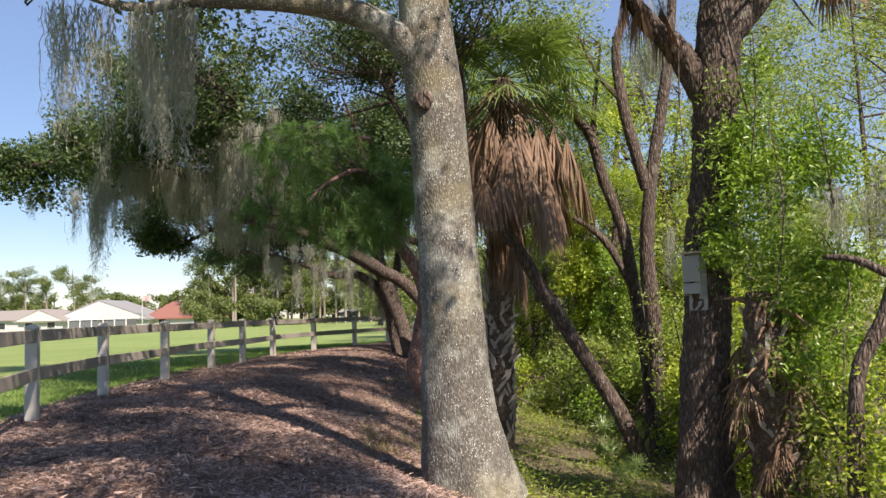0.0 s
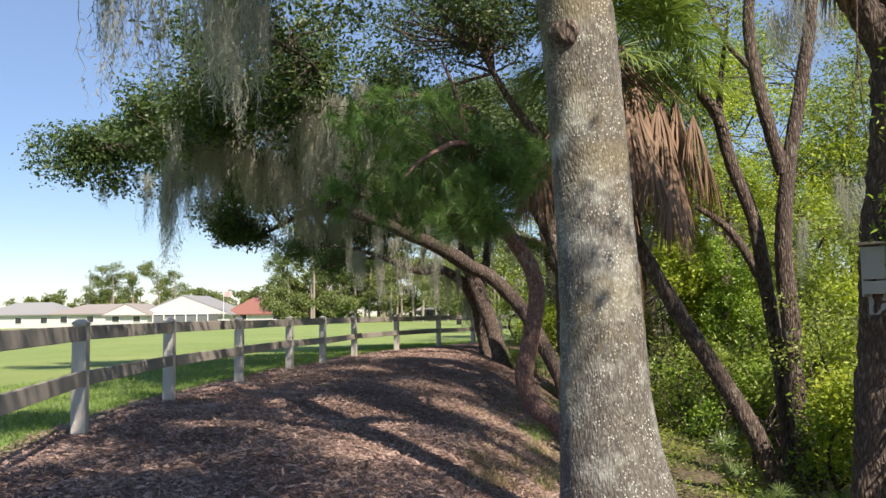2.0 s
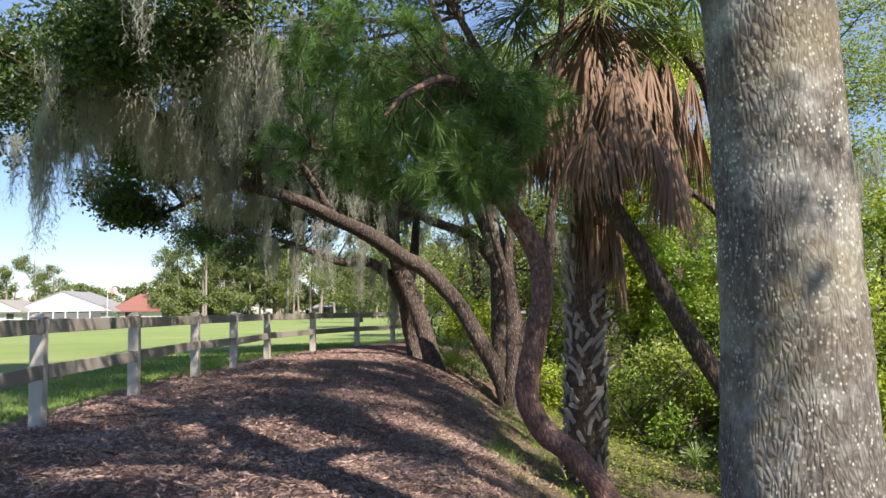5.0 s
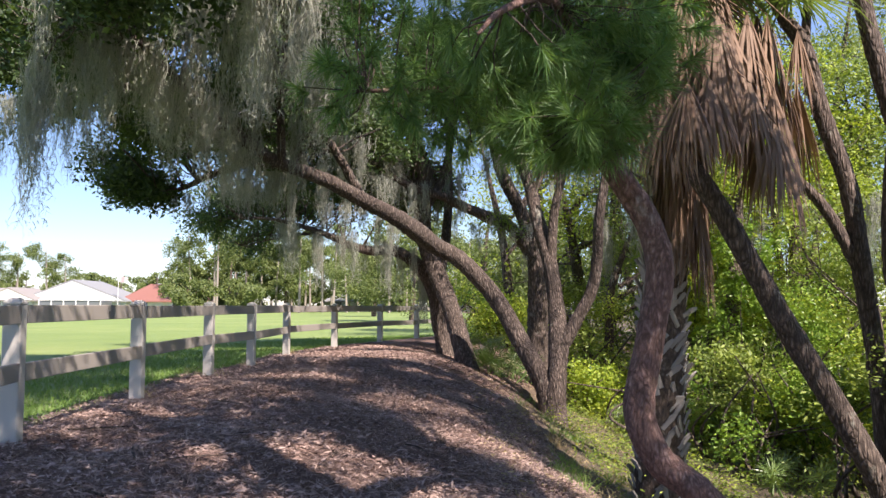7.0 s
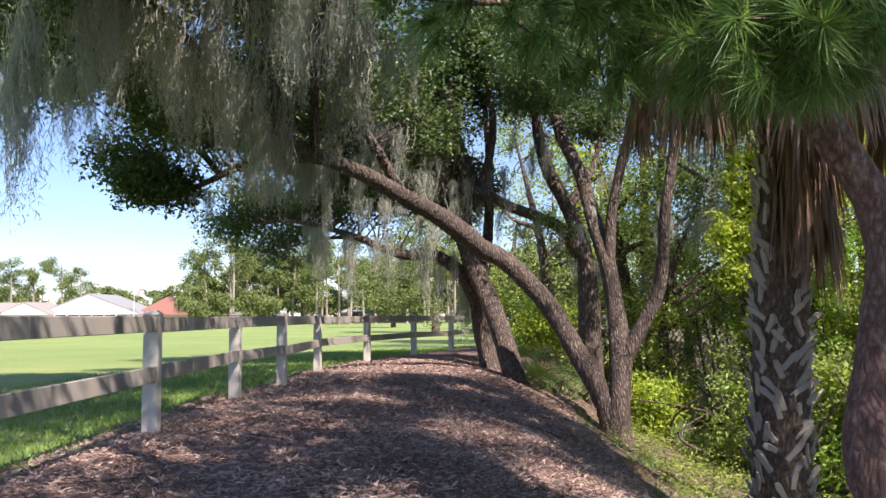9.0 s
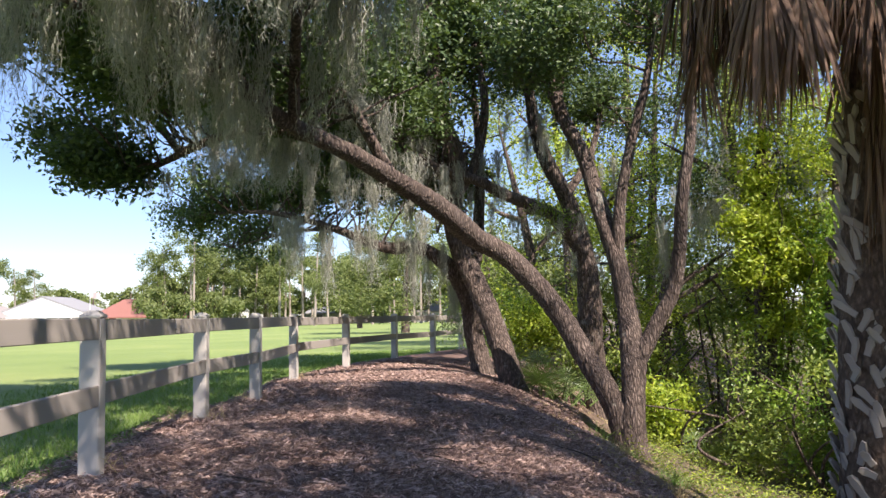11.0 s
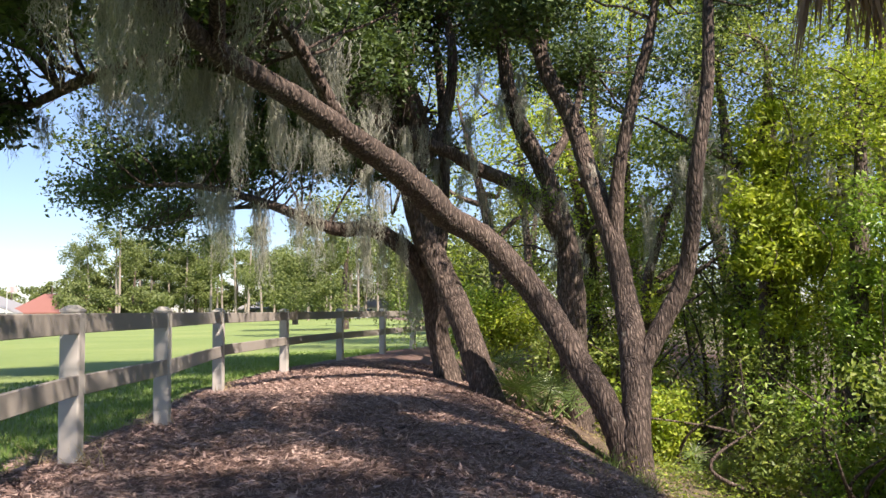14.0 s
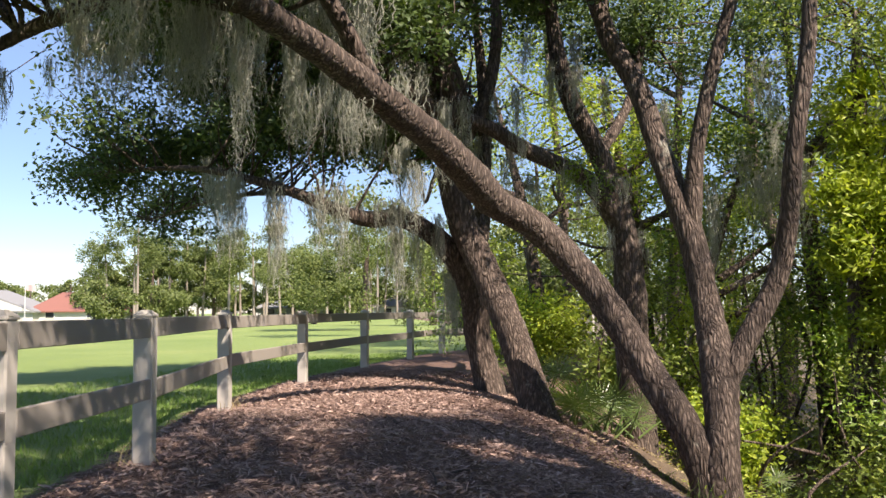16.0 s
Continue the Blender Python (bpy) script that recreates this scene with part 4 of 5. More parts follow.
def palm_stump():
    """A rotting palm trunk bristling with broken leaf stems."""
    r = np.random.default_rng(33)
    path = [(4.75, 12.5, -2.3, 0.34), (4.75, 12.5, -1.2, 0.36), (4.72, 12.5, -0.2, 0.36), (4.68, 12.55, 0.6, 0.30), (4.66, 12.6, 1.4, 0.2)]
    t = thing("palm_stump", path[0][:3], "rotting palm trunk bristling with broken brown leaf bases", "palm")
    smooth(part("trunk", tube(path, 20, 0.1, 0.1, 33), BARK_PALM, t))
    boots(t, path, r, 44, 0.26, BOOT, -2.0, 1.2)
    for k in range(16):
        a = k * 2.39996
        c, sn = math.cos(a), math.sin(a)
        st, bl = fan((4.7 + c * 0.2, 12.52 + sn * 0.2, r.uniform(-1.0, 1.3)), (c, sn, 0.0), (c, sn, 0.6), r.uniform(0.1, 0.3), r.uniform(0.45, 0.7), r, 30, 0.5, 100, 1.2)
        part("dead_frond", bl, LEAF_DEAD, t)
    for k in range(46):
        a, z = r.uniform(0, 6.28), r.uniform(-1.6, 1.3)
        c, sn = math.cos(a), math.sin(a)
        p = np.array([4.72 + c * 0.25, 12.52 + sn * 0.25, z])
        e = p + np.array([c * 0.7, sn * 0.7, r.uniform(-0.7, 0.5)]) * r.uniform(0.3, 0.75)
        part("broken_stem", tube([(*p, 0.035), (*((p + e) / 2 + np.array([0, 0, 0.05])), 0.026), (*e, 0.012)], 5, 0.15, 0.12, k), LEAF_DEAD, t)


palm_stump()

# the scar of a lost limb on the lichened trunk
def knot(x, y, z, rad):
    r = np.random.default_rng(34)
    t = thing("tree_knot", (x, y, z), "round brown callused knot on the lichened trunk", "knot")
    a = np.linspace(0, 2 * np.pi, 20, endpoint=False)
    rows = [(1.7, 0.08), (1.3, 0.02), (1.05, -0.035), (0.75, -0.05), (0.45, -0.04), (0.0, -0.03)]
    v = np.array([[x + math.cos(b) * rad * f * (1 + 0.06 * r.normal()), y + d, z + math.sin(b) * rad * f * (1 + 0.06 * r.normal()) * 1.1] for f, d in rows for b in a])
    i = (np.arange(len(rows) - 1)[:, None] * 20 + np.arange(20)[None]).ravel()
    j = (np.arange(len(rows) - 1)[:, None] * 20 + (np.arange(20) + 1)[None] % 20).ravel()
    smooth(part("callus", (v, np.stack([i, j, j + 20, i + 20], -1)), BARK_OAK, t))


knot(-0.13, 8.68, 3.40, 0.085)


def hanging_frond(x, y, z, seed):
    r = np.random.default_rng(seed)
    t = thing("dead_palm_frond", (x, y, z), "dry brown palm frond caught in the branches", "palm frond", "caught palm fronds")
    a = r.uniform(0, 6.28)
    st, bl = fan((x, y, z + 0.3), (math.cos(a) * 0.3, math.sin(a) * 0.3, -0.9), (math.cos(a), math.sin(a), 0.5), 0.3, 0.9, r, 54, 0.35, 110, 2.2)
    part("blade", bl, LEAF_DEAD, t)
    smooth(part("stem", st, LEAF_DEAD, t))


for k, (x, y, z) in enumerate([(3.25, 13.05, 6.05), (3.05, 13.0, 6.2), (3.45, 13.1, 5.9), (6.0, 12.9, 6.4), (6.25, 12.8, 6.5)]):
    hanging_frond(x, y, z, 1200 + k)


def creeper(points, seed):
    ob = smooth(part("hanging_creeper", tube(points, 6, 0.12, 0.1, seed), BARK_OAK))
    tagged(ob, "thin woody creeper hanging from the vine-clad tree", "creeper", "hanging creepers")


creeper([(4.2, 12.95, 6.6, 0.022), (4.42, 12.85, 5.6, 0.02), (4.6, 12.8, 4.6, 0.018), (4.72, 12.75, 3.9, 0.014)], 1)
creeper([(4.9, 12.9, 6.8, 0.02), (5.3, 12.8, 6.1, 0.018), (5.75, 12.75, 5.4, 0.014)], 2)
creeper([(3.75, 13.0, 5.2, 0.012), (3.72, 12.98, 4.2, 0.010), (3.78, 12.98, 3.3, 0.006)], 3)


# ---------- spanish moss ----------
def moss_mesh(name, r, strands, length, spread):
    vs, fs, off = [], [], 0
    for k in range(strands):
        L = length * r.uniform(0.35, 1.0)
        n = max(4, int(L / 0.07))
        p = np.array([r.normal() * spread, r.normal() * spread * 0.7, r.uniform(-0.1, 0.08)])
        pull = -p * np.array([0.75, 0.75, 0]) / n
        line = [p]
        for i in range(n):
            p = p + pull + np.array([r.normal() * 0.022, r.normal() * 0.022, -L / n])
            line.append(p)
        line = np.array(line)
        w = 0.0055 * (1 - np.linspace(0, 1, n + 1) ** 2 * 0.8)[:, None]
        a = r.uniform(0, 3.14)
        d = np.array([math.cos(a), math.sin(a), 0.0])
        v = np.empty((2 * (n + 1), 3))
        v[0::2], v[1::2] = line - d * w, line + d * w
        i = np.arange(n)[:, None] * 2
        f = np.vstack([i + np.array([[0, 1, 3]]), i + np.array([[0, 3, 2]])]) + off
        vs.append(v)
        fs.append(f)
        off += len(v)
        # curling side threads
        m = n * 2
        c = line[r.integers(0, n + 1, m)] + r.normal(size=(m, 3)) * 0.012
        e = c + r.normal(size=(m, 3)) * np.array([0.03, 0.03, 0.025]) + np.array([0, 0, -0.05])
        s = unit(r.normal(size=(m, 3))) * 0.005
        v = np.stack([c - s, c + s, e], 1).reshape(-1, 3)
        vs.append(v)
        fs.append(np.arange(len(v)).reshape(-1, 3) + off)
        off += len(v)
    return np.vstack(vs), np.vstack(fs)


rm = np.random.default_rng(41)
MOSS_KINDS = []
for strands, length, spread in ((34, 1.3, 0.10), (40, 0.95, 0.16), (26, 0.65, 0.09), (36, 1.65, 0.12)):
    first = part("spanish_moss", moss_mesh("moss", rm, strands, length, spread), MOSS)
    tagged(first, "grey-green spanish moss hanging in strands from an oak limb", "moss", "spanish moss on the oaks")
    MOSS_KINDS.append(first)
MOSS_USED = [False] * 4


def hang_moss(x, y, z, kind, scale=1.0):
    m = Matrix.Translation((x, y, z)) @ Matrix.Rotation(rm.uniform(0, 6.28), 4, "Z") @ Matrix.Scale(scale, 4)
    if MOSS_USED[kind]:
        ob = copy_thing(MOSS_KINDS[kind], m)
    else:
        ob = MOSS_KINDS[kind]
        MOSS_USED[kind] = True
    ob.matrix_basis = m


def moss_along(limb, count, kinds, scale, jitter=0.25, lo=0.0):
    c = spline(limb, 0.1)
    for k in range(count):
        p = c[int(len(c) * (lo + (1 - lo) * (k + rm.uniform(0, 1)) / count) * 0.999)]
        hang_moss(p[0] + rm.normal() * jitter, p[1] + rm.normal() * jitter, p[2] - p[3] * 0.5 + rm.normal() * jitter * 0.3, int(rm.choice(kinds)), scale * rm.uniform(0.7, 1.2))


# long beards from the laurel oak's limb beside the fence
moss_along([(-2.2, 8.3, 4.4, 0.05), (-3.0, 8.3, 4.3, 0.05), (-4.0, 8.8, 4.6, 0.05)], 7, [0, 3], 0.85, 0.1)
moss_along([(-3.0, 10.2, 5.0, 0.05), (-3.9, 11.6, 5.0, 0.05), (-4.3, 13.4, 4.9, 0.05)], 6, [0, 3], 0.9, 0.2)
# under the long limb's outer boughs
moss_along([(-4.5, 22.0, 4.2, 0.10), (-4.6, 21.0, 4.8, 0.08), (-4.2, 18.6, 5.3, 0.06), (-3.9, 16.0, 5.4, 0.04)], 7, [0, 1, 3], 0.9, 0.3)
moss_along([(-5.3, 22.0, 4.15, 0.13), (-5.9, 20.2, 4.5, 0.09), (-6.4, 18.2, 4.7, 0.05), (-6.4, 16.4, 4.7, 0.05)], 13, [0, 1, 3], 1.0, 0.3)
moss_along([(-4.8, 23.8, 3.6, 0.11), (-5.6, 24.0, 3.6, 0.09), (-6.5, 24.2, 3.55, 0.07), (-7.6, 24.3, 3.35, 0.045)], 9, [1, 2], 0.7, 0.15)
moss_along([(-5.6, 21.0, 4.4, 0.08), (-7.0, 20.3, 4.6, 0.05), (-8.3, 20.2, 4.3, 0.03)], 12, [0, 1, 3], 0.9, 0.25)
moss_along([(-8.6, 21.4, 4.6, 0.05), (-10.4, 21.8, 4.6, 0.05)], 6, [1, 2], 0.7, 0.3)
moss_along([(-2.3, 28.9, 4.0, 0.1), (-3.2, 28.4, 4.3, 0.1), (-3.9, 26.8, 4.4, 0.1), (-4.6, 25.2, 4.3, 0.1), (-5.4, 24.0, 4.2, 0.1)], 13, [0, 1, 3], 0.9, 0.3)
# along the limbs over the path
moss_along([(-2.42, 28.0, 2.95, 0.2), (-3.03, 27.7, 3.25, 0.2), (-3.45, 26.25, 3.35, 0.2), (-4.03, 24.35, 3.3, 0.18), (-4.7, 22.25, 3.2, 0.16)], 11, [0, 1, 2], 0.7, 0.12)
moss_along([(-2.0, 30.4, 1.91, 0.2), (-2.9, 30.0, 2.75, 0.16), (-4.0, 29.3, 2.95, 0.12), (-5.0, 29.6, 3.2, 0.09), (-6.4, 30.4, 3.6, 0.06)], 22, [0, 1, 3], 0.85, 0.22)
moss_along([(0.27, 30.7, 3.31, 0.16), (-1.05, 30.0, 3.78, 0.14), (-2.45, 29.3, 4.23, 0.11), (-3.9, 28.4, 5.0, 0.03)], 18, [0, 1, 2], 0.75, 0.25)
moss_along([(-2.28, 30.2, 5.0, 0.09), (-3.2, 30.0, 5.6, 0.06), (-4.6, 29.8, 6.4, 0.03)], 10, [0, 1, 3], 0.9, 0.3)
moss_along([(-1.7, 29.8, 4.6, 0.13), (-0.6, 30.0, 5.6, 0.1), (0.6, 30.6, 5.2, 0.1), (1.2, 31.0, 4.6, 0.1)], 12, [0, 1, 2], 0.8, 0.35)
moss_along([(0.57, 31.0, 3.7, 0.2), (0.9, 31.0, 2.6, 0.24), (1.0, 31.0, 1.8, 0.29)], 8, [1, 2], 0.6, 0.28)
moss_along([(2.0, 27.4, 3.6, 0.13), (2.1, 27.3, 3.2, 0.13)], 3, [2], 0.8, 0.06)
moss_along([(3.2, 32.5, 3.2, 0.1), (4.6, 33.4, 4.4, 0.1), (6.4, 31.8, 4.0, 0.1), (8.4, 31.0, 4.8, 0.1)], 16, [1, 3], 1.1, 0.6)
moss_along([(5.6, 22.5, 3.2, 0.1), (7.2, 20.5, 4.4, 0.1), (8.4, 17.5, 4.0, 0.1), (8.0, 14.5, 3.4, 0.1), (7.0, 12.0, 2.8, 0.1)], 18, [0, 1, 3], 1.1, 0.6)
moss_along([(4.5, 33.0, 5.5, 0.1), (7.0, 35.0, 5.8, 0.1), (9.0, 33.0, 5.6, 0.1)], 14, [1, 3], 1.2, 0.8)
moss_along([(4.5, 19.4, 7.2, 0.1), (5.3, 19.4, 7.4, 0.1), (5.4, 19.6, 8.6, 0.1)], 9, [1, 3], 1.1, 0.3)

# thick curtains in the middle of the canopy
moss_along([(-4.6, 18.0, 5.0, 0.06), (-4.3, 17.2, 5.0, 0.05), (-3.9, 16.4, 5.0, 0.05), (-3.3, 16.3, 4.9, 0.05)], 11, [0, 3], 1.1, 0.14)
moss_along([(-7.05, 17.6, 3.5, 0.02), (-7.0, 17.6, 4.0, 0.03), (-6.7, 17.8, 4.6, 0.03), (-6.2, 18.2, 4.8, 0.03)], 10, [0, 3], 0.95, 0.1)
moss_along([(-4.8, 23.6, 3.8, 0.1), (-5.6, 23.8, 3.9, 0.09), (-6.4, 24.0, 3.75, 0.08)], 9, [1, 2], 0.75, 0.12)
moss_along([(-5.3, 22.2, 4.0, 0.1), (-5.6, 20.8, 4.3, 0.08), (-6.0, 19.2, 4.7, 0.05)], 12, [0, 1, 3], 0.9, 0.2)
moss_along([(-6.6, 18.6, 5.2, 0.06), (-5.6, 19.2, 5.5, 0.06), (-4.4, 20.4, 5.6, 0.06), (-3.6, 22.0, 5.5, 0.05)], 15, [0, 1, 3], 1.2, 0.3)
moss_along([(-6.8, 25.6, 5.0, 0.05), (-5.0, 26.2, 5.2, 0.06), (-3.4, 27.0, 4.9, 0.06)], 14, [0, 1, 3], 1.0, 0.3)

# ---------- the wood behind ----------
rw = np.random.default_rng(51)
WOOD = [(9.4, 26.5, 6.0), (11.5, 28.5, 7.0), (7.4, 35.0, 8.0), (9.5, 37.5, 8.0), (3.6, 37.0, 8.0), (1.2, 38.5, 7.5), (14.0, 33.0, 8.0), (6.4, 40.5, 9.0), (13.0, 41.0, 9.0), (18.0, 28.0, 8.5), (3.2, 33.8, 6.5), (12.0, 34.0, 8.5),
        (9.0, 41.0, 15.5), (13.0, 38.5, 16.5), (6.0, 45.0, 15.0), (17.0, 44.0, 18.0), (20.0, 36.0, 17.0), (22.0, 28.0, 16.0), (16.0, 31.5, 15.0), (3.0, 43.0, 12.5), (12.0, 30.5, 12.5), (8.4, 31.0, 11.5), (6.4, 34.0, 11.0), (9.6, 35.0, 12.5), (4.6, 38.6, 12.5), (10.8, 32.5, 10.5)]
for k, (x, y, h) in enumerate(WOOD):
    z = float(ground_z(x, y))
    lean = rw.normal(size=2) * 0.7
    big = 1.5 if h > 11 else 1.0
    rad = rw.uniform(0.13, 0.24)
    trunk = [(x, y, z - 0.3, rad * 1.3), (x + lean[0] * 0.2, y, z + h * 0.25, rad), (x + lean[0] * 0.45 + rw.normal() * 0.3, y + lean[1] * 0.4, z + h * 0.55, rad * 0.75), (x + lean[0], y + lean[1], z + h, 0.03)]
    limbs = [trunk]
    for j in range(3):
        u = rw.uniform(0.35, 0.7)
        b = np.array([x + lean[0] * u * 0.8, y + lean[1] * u * 0.7, z + h * u])
        a = rw.uniform(0, 6.28)
        e = b + np.array([math.cos(a), math.sin(a), 0.6]) * rw.uniform(1.2, 2.2)
        limbs.append([(*b, rad * 0.5), (*((b + e) / 2 + rw.normal(size=3) * 0.2), rad * 0.35), (*e, 0.02)])
    crown = [(x + lean[0] + rw.normal() * 1.0, y + lean[1] + rw.normal() * 1.0, z + h * f + rw.normal() * 0.3, rw.uniform(1.3, 2.1) * big, rw.uniform(1.3, 2.1) * big, rw.uniform(0.8, 1.4) * big, n * big * (0.6 if h < 8.6 else 1.0)) for f, n in ((1.0, 150), (0.82, 150), (0.62, 110), (0.42, 60))]
    tree("forest_tree", limbs, "moss-hung forest tree in the thicket below the bank", BARK_OAK, crown, (LEAF_MID, LEAF_BRIGHT, LEAF_OAK, LEAF_MID, LEAF_BRIGHT)[k % 5], 18, 0.34, 0.125, 100 + k, 0.1, group="forest trees", sides=10)

# thicket: shrubs that fill the wood
SHRUBS = [(6.2, 16.4, 1.0, 1.2), (7.4, 18.4, 2.2, 1.6), (6.8, 22.4, 1.8, 1.4), (6.6, 25.8, 1.2, 1.2), (8.4, 27.5, 2.6, 1.6), (6.8, 11.8, 2.2, 1.1), (8.2, 13.0, 3.2, 1.5), (7.6, 30.2, 2.6, 1.3), (6.6, 33.0, 3.4, 1.3), (5.4, 34.6, 2.4, 1.2),
          (3.0, 34.0, 1.4, 1.2), (2.2, 36.0, 2.0, 1.4), (9.4, 32.0, 3.6, 1.7), (4.6, 36.6, 3.2, 1.6), (9.6, 22.5, 3.4, 1.8), (11.0, 25.0, 3.8, 2.0), (10.8, 15.5, 3.6, 2.0), (0.4, 36.0, 1.5, 1.2), (-0.6, 38.6, 1.6, 1.3), (11.6, 19.5, 4.0, 2.0),
          (5.9, 20.8, 0.4, 0.8), (6.6, 8.8, 1.4, 1.2), (8.0, 5.2, 2.0, 1.4), (12.4, 29.5, 4.0, 2.2), (8.8, 35.5, 3.8, 1.8), (10.0, 10.2, 3.0, 1.7), (1.6, 34.0, 0.8, 0.8), (7.4, 38.6, 4.4, 1.8), (5.8, 24.4, 0.0, 0.9), (5.6, 22.2, 0.1, 0.9), (2.9, 30.9, -0.4, 0.6), (6.8, 27.0, 0.6, 1.0),
          (4.9, 24.6, -0.2, 0.7), (4.5, 27.4, 0.0, 0.7), (5.6, 26.0, 0.3, 0.9), (6.3, 23.6, 0.7, 1.0), (4.2, 29.4, 0.2, 0.8), (7.4, 25.2, 1.2, 1.2), (5.4, 18.6, -0.1, 0.8), (5.8, 16.4, 0.2, 0.8), (5.2, 14.4, -0.1, 0.7), (5.5, 12.4, 0.1, 0.8), (5.4, 10.4, 0.2, 0.8), (4.0, 26.2, -0.9, 0.6), (5.0, 25.6, 0.2, 0.8), (6.2, 26.6, 1.4, 1.0), (3.4, 27.8, -0.8, 0.6), (6.6, 29.2, 1.8, 1.0), (7.6, 28.6, 2.6, 1.2), (3.0, 31.8, 0.6, 0.8), (2.4, 30.2, -0.7, 0.5), (4.4, 20.6, -0.8, 0.6), (5.4, 17.6, 0.0, 0.8), (4.2, 24.0, -1.0, 0.6), (6.0, 19.4, 1.2, 1.0)]
for k, (x, y, top, rad) in enumerate(SHRUBS):
    r = np.random.default_rng(300 + k)
    z = float(ground_z(x, y))
    t = thing("thicket_shrub", (x, y, z), "dense leafy shrub in the sunlit thicket", "shrub", "thicket shrubs")
    mid = (z + top) / 2
    tw = twigs_in([(x, y, mid, rad, rad, (top - z) / 2 + 0.3, int(170 * rad * rad + 50)), (x + r.normal() * 0.7, y + r.normal() * 0.5, top - 0.3, rad * 0.7, rad * 0.7, 0.7, int(70 * rad))], r, 0.3, -0.02)
    tw = tw[tw[:, 2] > z]
    stems = [[(x + r.normal() * 0.2, y + r.normal() * 0.2, z - 0.1, 0.04), (x + r.normal() * 0.4, y + r.normal() * 0.4, mid, 0.03), (x + r.normal() * 0.7, y + r.normal() * 0.7, top, 0.01)] for _ in range(4)]
    tagged(smooth(part("underwood", joined([tube(s_, 6, 0.2, 0.06, k) for s_ in stems]), BARK_OAK, t)), kind="stuff")
    tagged(part("leaves", foliage(tw, 24, 0.23, 0.09 + 0.015 * (k % 3), r, 0.42), (LEAF_BRIGHT, LEAF_MID, LEAF_BRIGHT, LEAF_VINE, LEAF_MID)[k % 5], t), kind="stuff")

# vines on the bat-box tree, the ivy trunk and the fern-clad limb
def vine(name, blobs, label, base, seed, per=16, size=0.10, leaf=None, width=0.32):
    r = np.random.default_rng(seed)
    t = thing(name, base, label, "vine")
    tw = twigs_in(blobs, r, 0.5)
    v = foliage(tw, per, 0.13, size, r, width, 0.8, 0.3)
    tagged(part("leaves", v, leaf or LEAF_VINE, t), kind="stuff")
    c = [tube([(x + r.normal() * 0.1, y - a * 0.6, z - c_, 0.012), (x + r.normal() * 0.15, y - a * 0.8, z, 0.012), (x + r.normal() * 0.1, y - a * 0.6, z + c_, 0.008)], 5, 0.2, 0.1, k) for k, (x, y, z, a, b, c_, n) in enumerate(blobs)]
    for q in c:
        smooth(part("stem", q, BARK_OAK, t))


vine("climbing_vine", [(4.75, 12.5, 2.6, 0.85, 0.4, 1.3, 560), (5.4, 12.4, 1.4, 0.7, 0.5, 0.8, 260), (4.5, 12.6, 4.2, 0.5, 0.4, 1.0, 260), (5.5, 12.4, 3.4, 0.6, 0.5, 0.8, 200), (5.3, 12.1, 0.2, 0.8, 0.5, 0.7, 180)], "bright green vine climbing the shaggy trunks", (4.75, 12.6, -2.1), 61)
vine("climbing_vine", [(4.7, 29.9, 3.1, 0.9, 0.5, 0.6, 260), (5.2, 29.8, 2.2, 1.0, 0.5, 0.6, 260), (4.85, 30.0, 1.1, 0.5, 0.42, 0.6, 120), (4.3, 29.8, 2.1, 0.6, 0.4, 0.4, 110), (4.9, 30.1, 4.4, 0.7, 0.5, 0.9, 200)], "bright green vine wrapped round a straight trunk", (4.85, 30.1, -2.1), 62, 18, 0.15, LEAF_BRIGHT)
vine("climbing_vine", [(5.6, 28.3, 1.2, 0.6, 0.4, 0.9, 200), (5.9, 28.2, 2.8, 0.8, 0.5, 0.9, 260), (5.5, 28.3, -0.2, 0.4, 0.35, 0.5, 80)], "glossy vine climbing a dark trunk in the thicket", (5.5, 28.4, -2.1), 64, 18, 0.13)
vine("climbing_vine", [(-0.3, 30.3, 3.45, 0.5, 0.3, 0.22, 50), (0.2, 30.6, 3.2, 0.3, 0.25, 0.3, 30)], "green fern growing along a mossy oak limb", (-0.3, 30.4, 3.4), 63, 14, 0.08)


# ---------- undergrowth on the slope ----------
def palmetto(x, y, n, rad, seed):
    r = np.random.default_rng(seed)
    z = float(heights(x, y))
    t = thing("saw_palmetto", (x, y, z), "green saw palmetto clump with spiky fan leaves", "palmetto", "palmettos")
    for k in range(n):
        a = r.uniform(0, 6.28)
        st, bl = fan((x + r.normal() * 0.2, y + r.normal() * 0.2, z), (math.cos(a) * 0.8, math.sin(a) * 0.8, r.uniform(0.5, 1.6)), (0, 0, 1), r.uniform(0.35, 0.8) * rad, 0.55 * rad, r, 24, 0.12, 125)
        fr = part("frond", bl, LEAF_PALM, t)
        smooth(part("stem", st, LEAF_PALM, fr))


for k, (x, y, n, rad) in enumerate([(-0.3, 29.4, 16, 0.95), (0.3, 29.9, 14, 0.9), (-0.6, 31.6, 12, 0.9), (5.4, 26.8, 14, 1.0), (5.9, 27.6, 12, 0.9), (6.4, 28.4, 12, 0.9), (4.6, 25.4, 10, 0.8), (3.6, 19.0, 9, 0.7), (4.6, 17.0, 9, 0.7), (3.0, 29.3, 8, 0.7), (3.4, 16.4, 8, 0.6), (4.3, 22.4, 10, 0.8)]):
    palmetto(x, y, n, rad, 400 + k)

ru = np.random.default_rng(71)


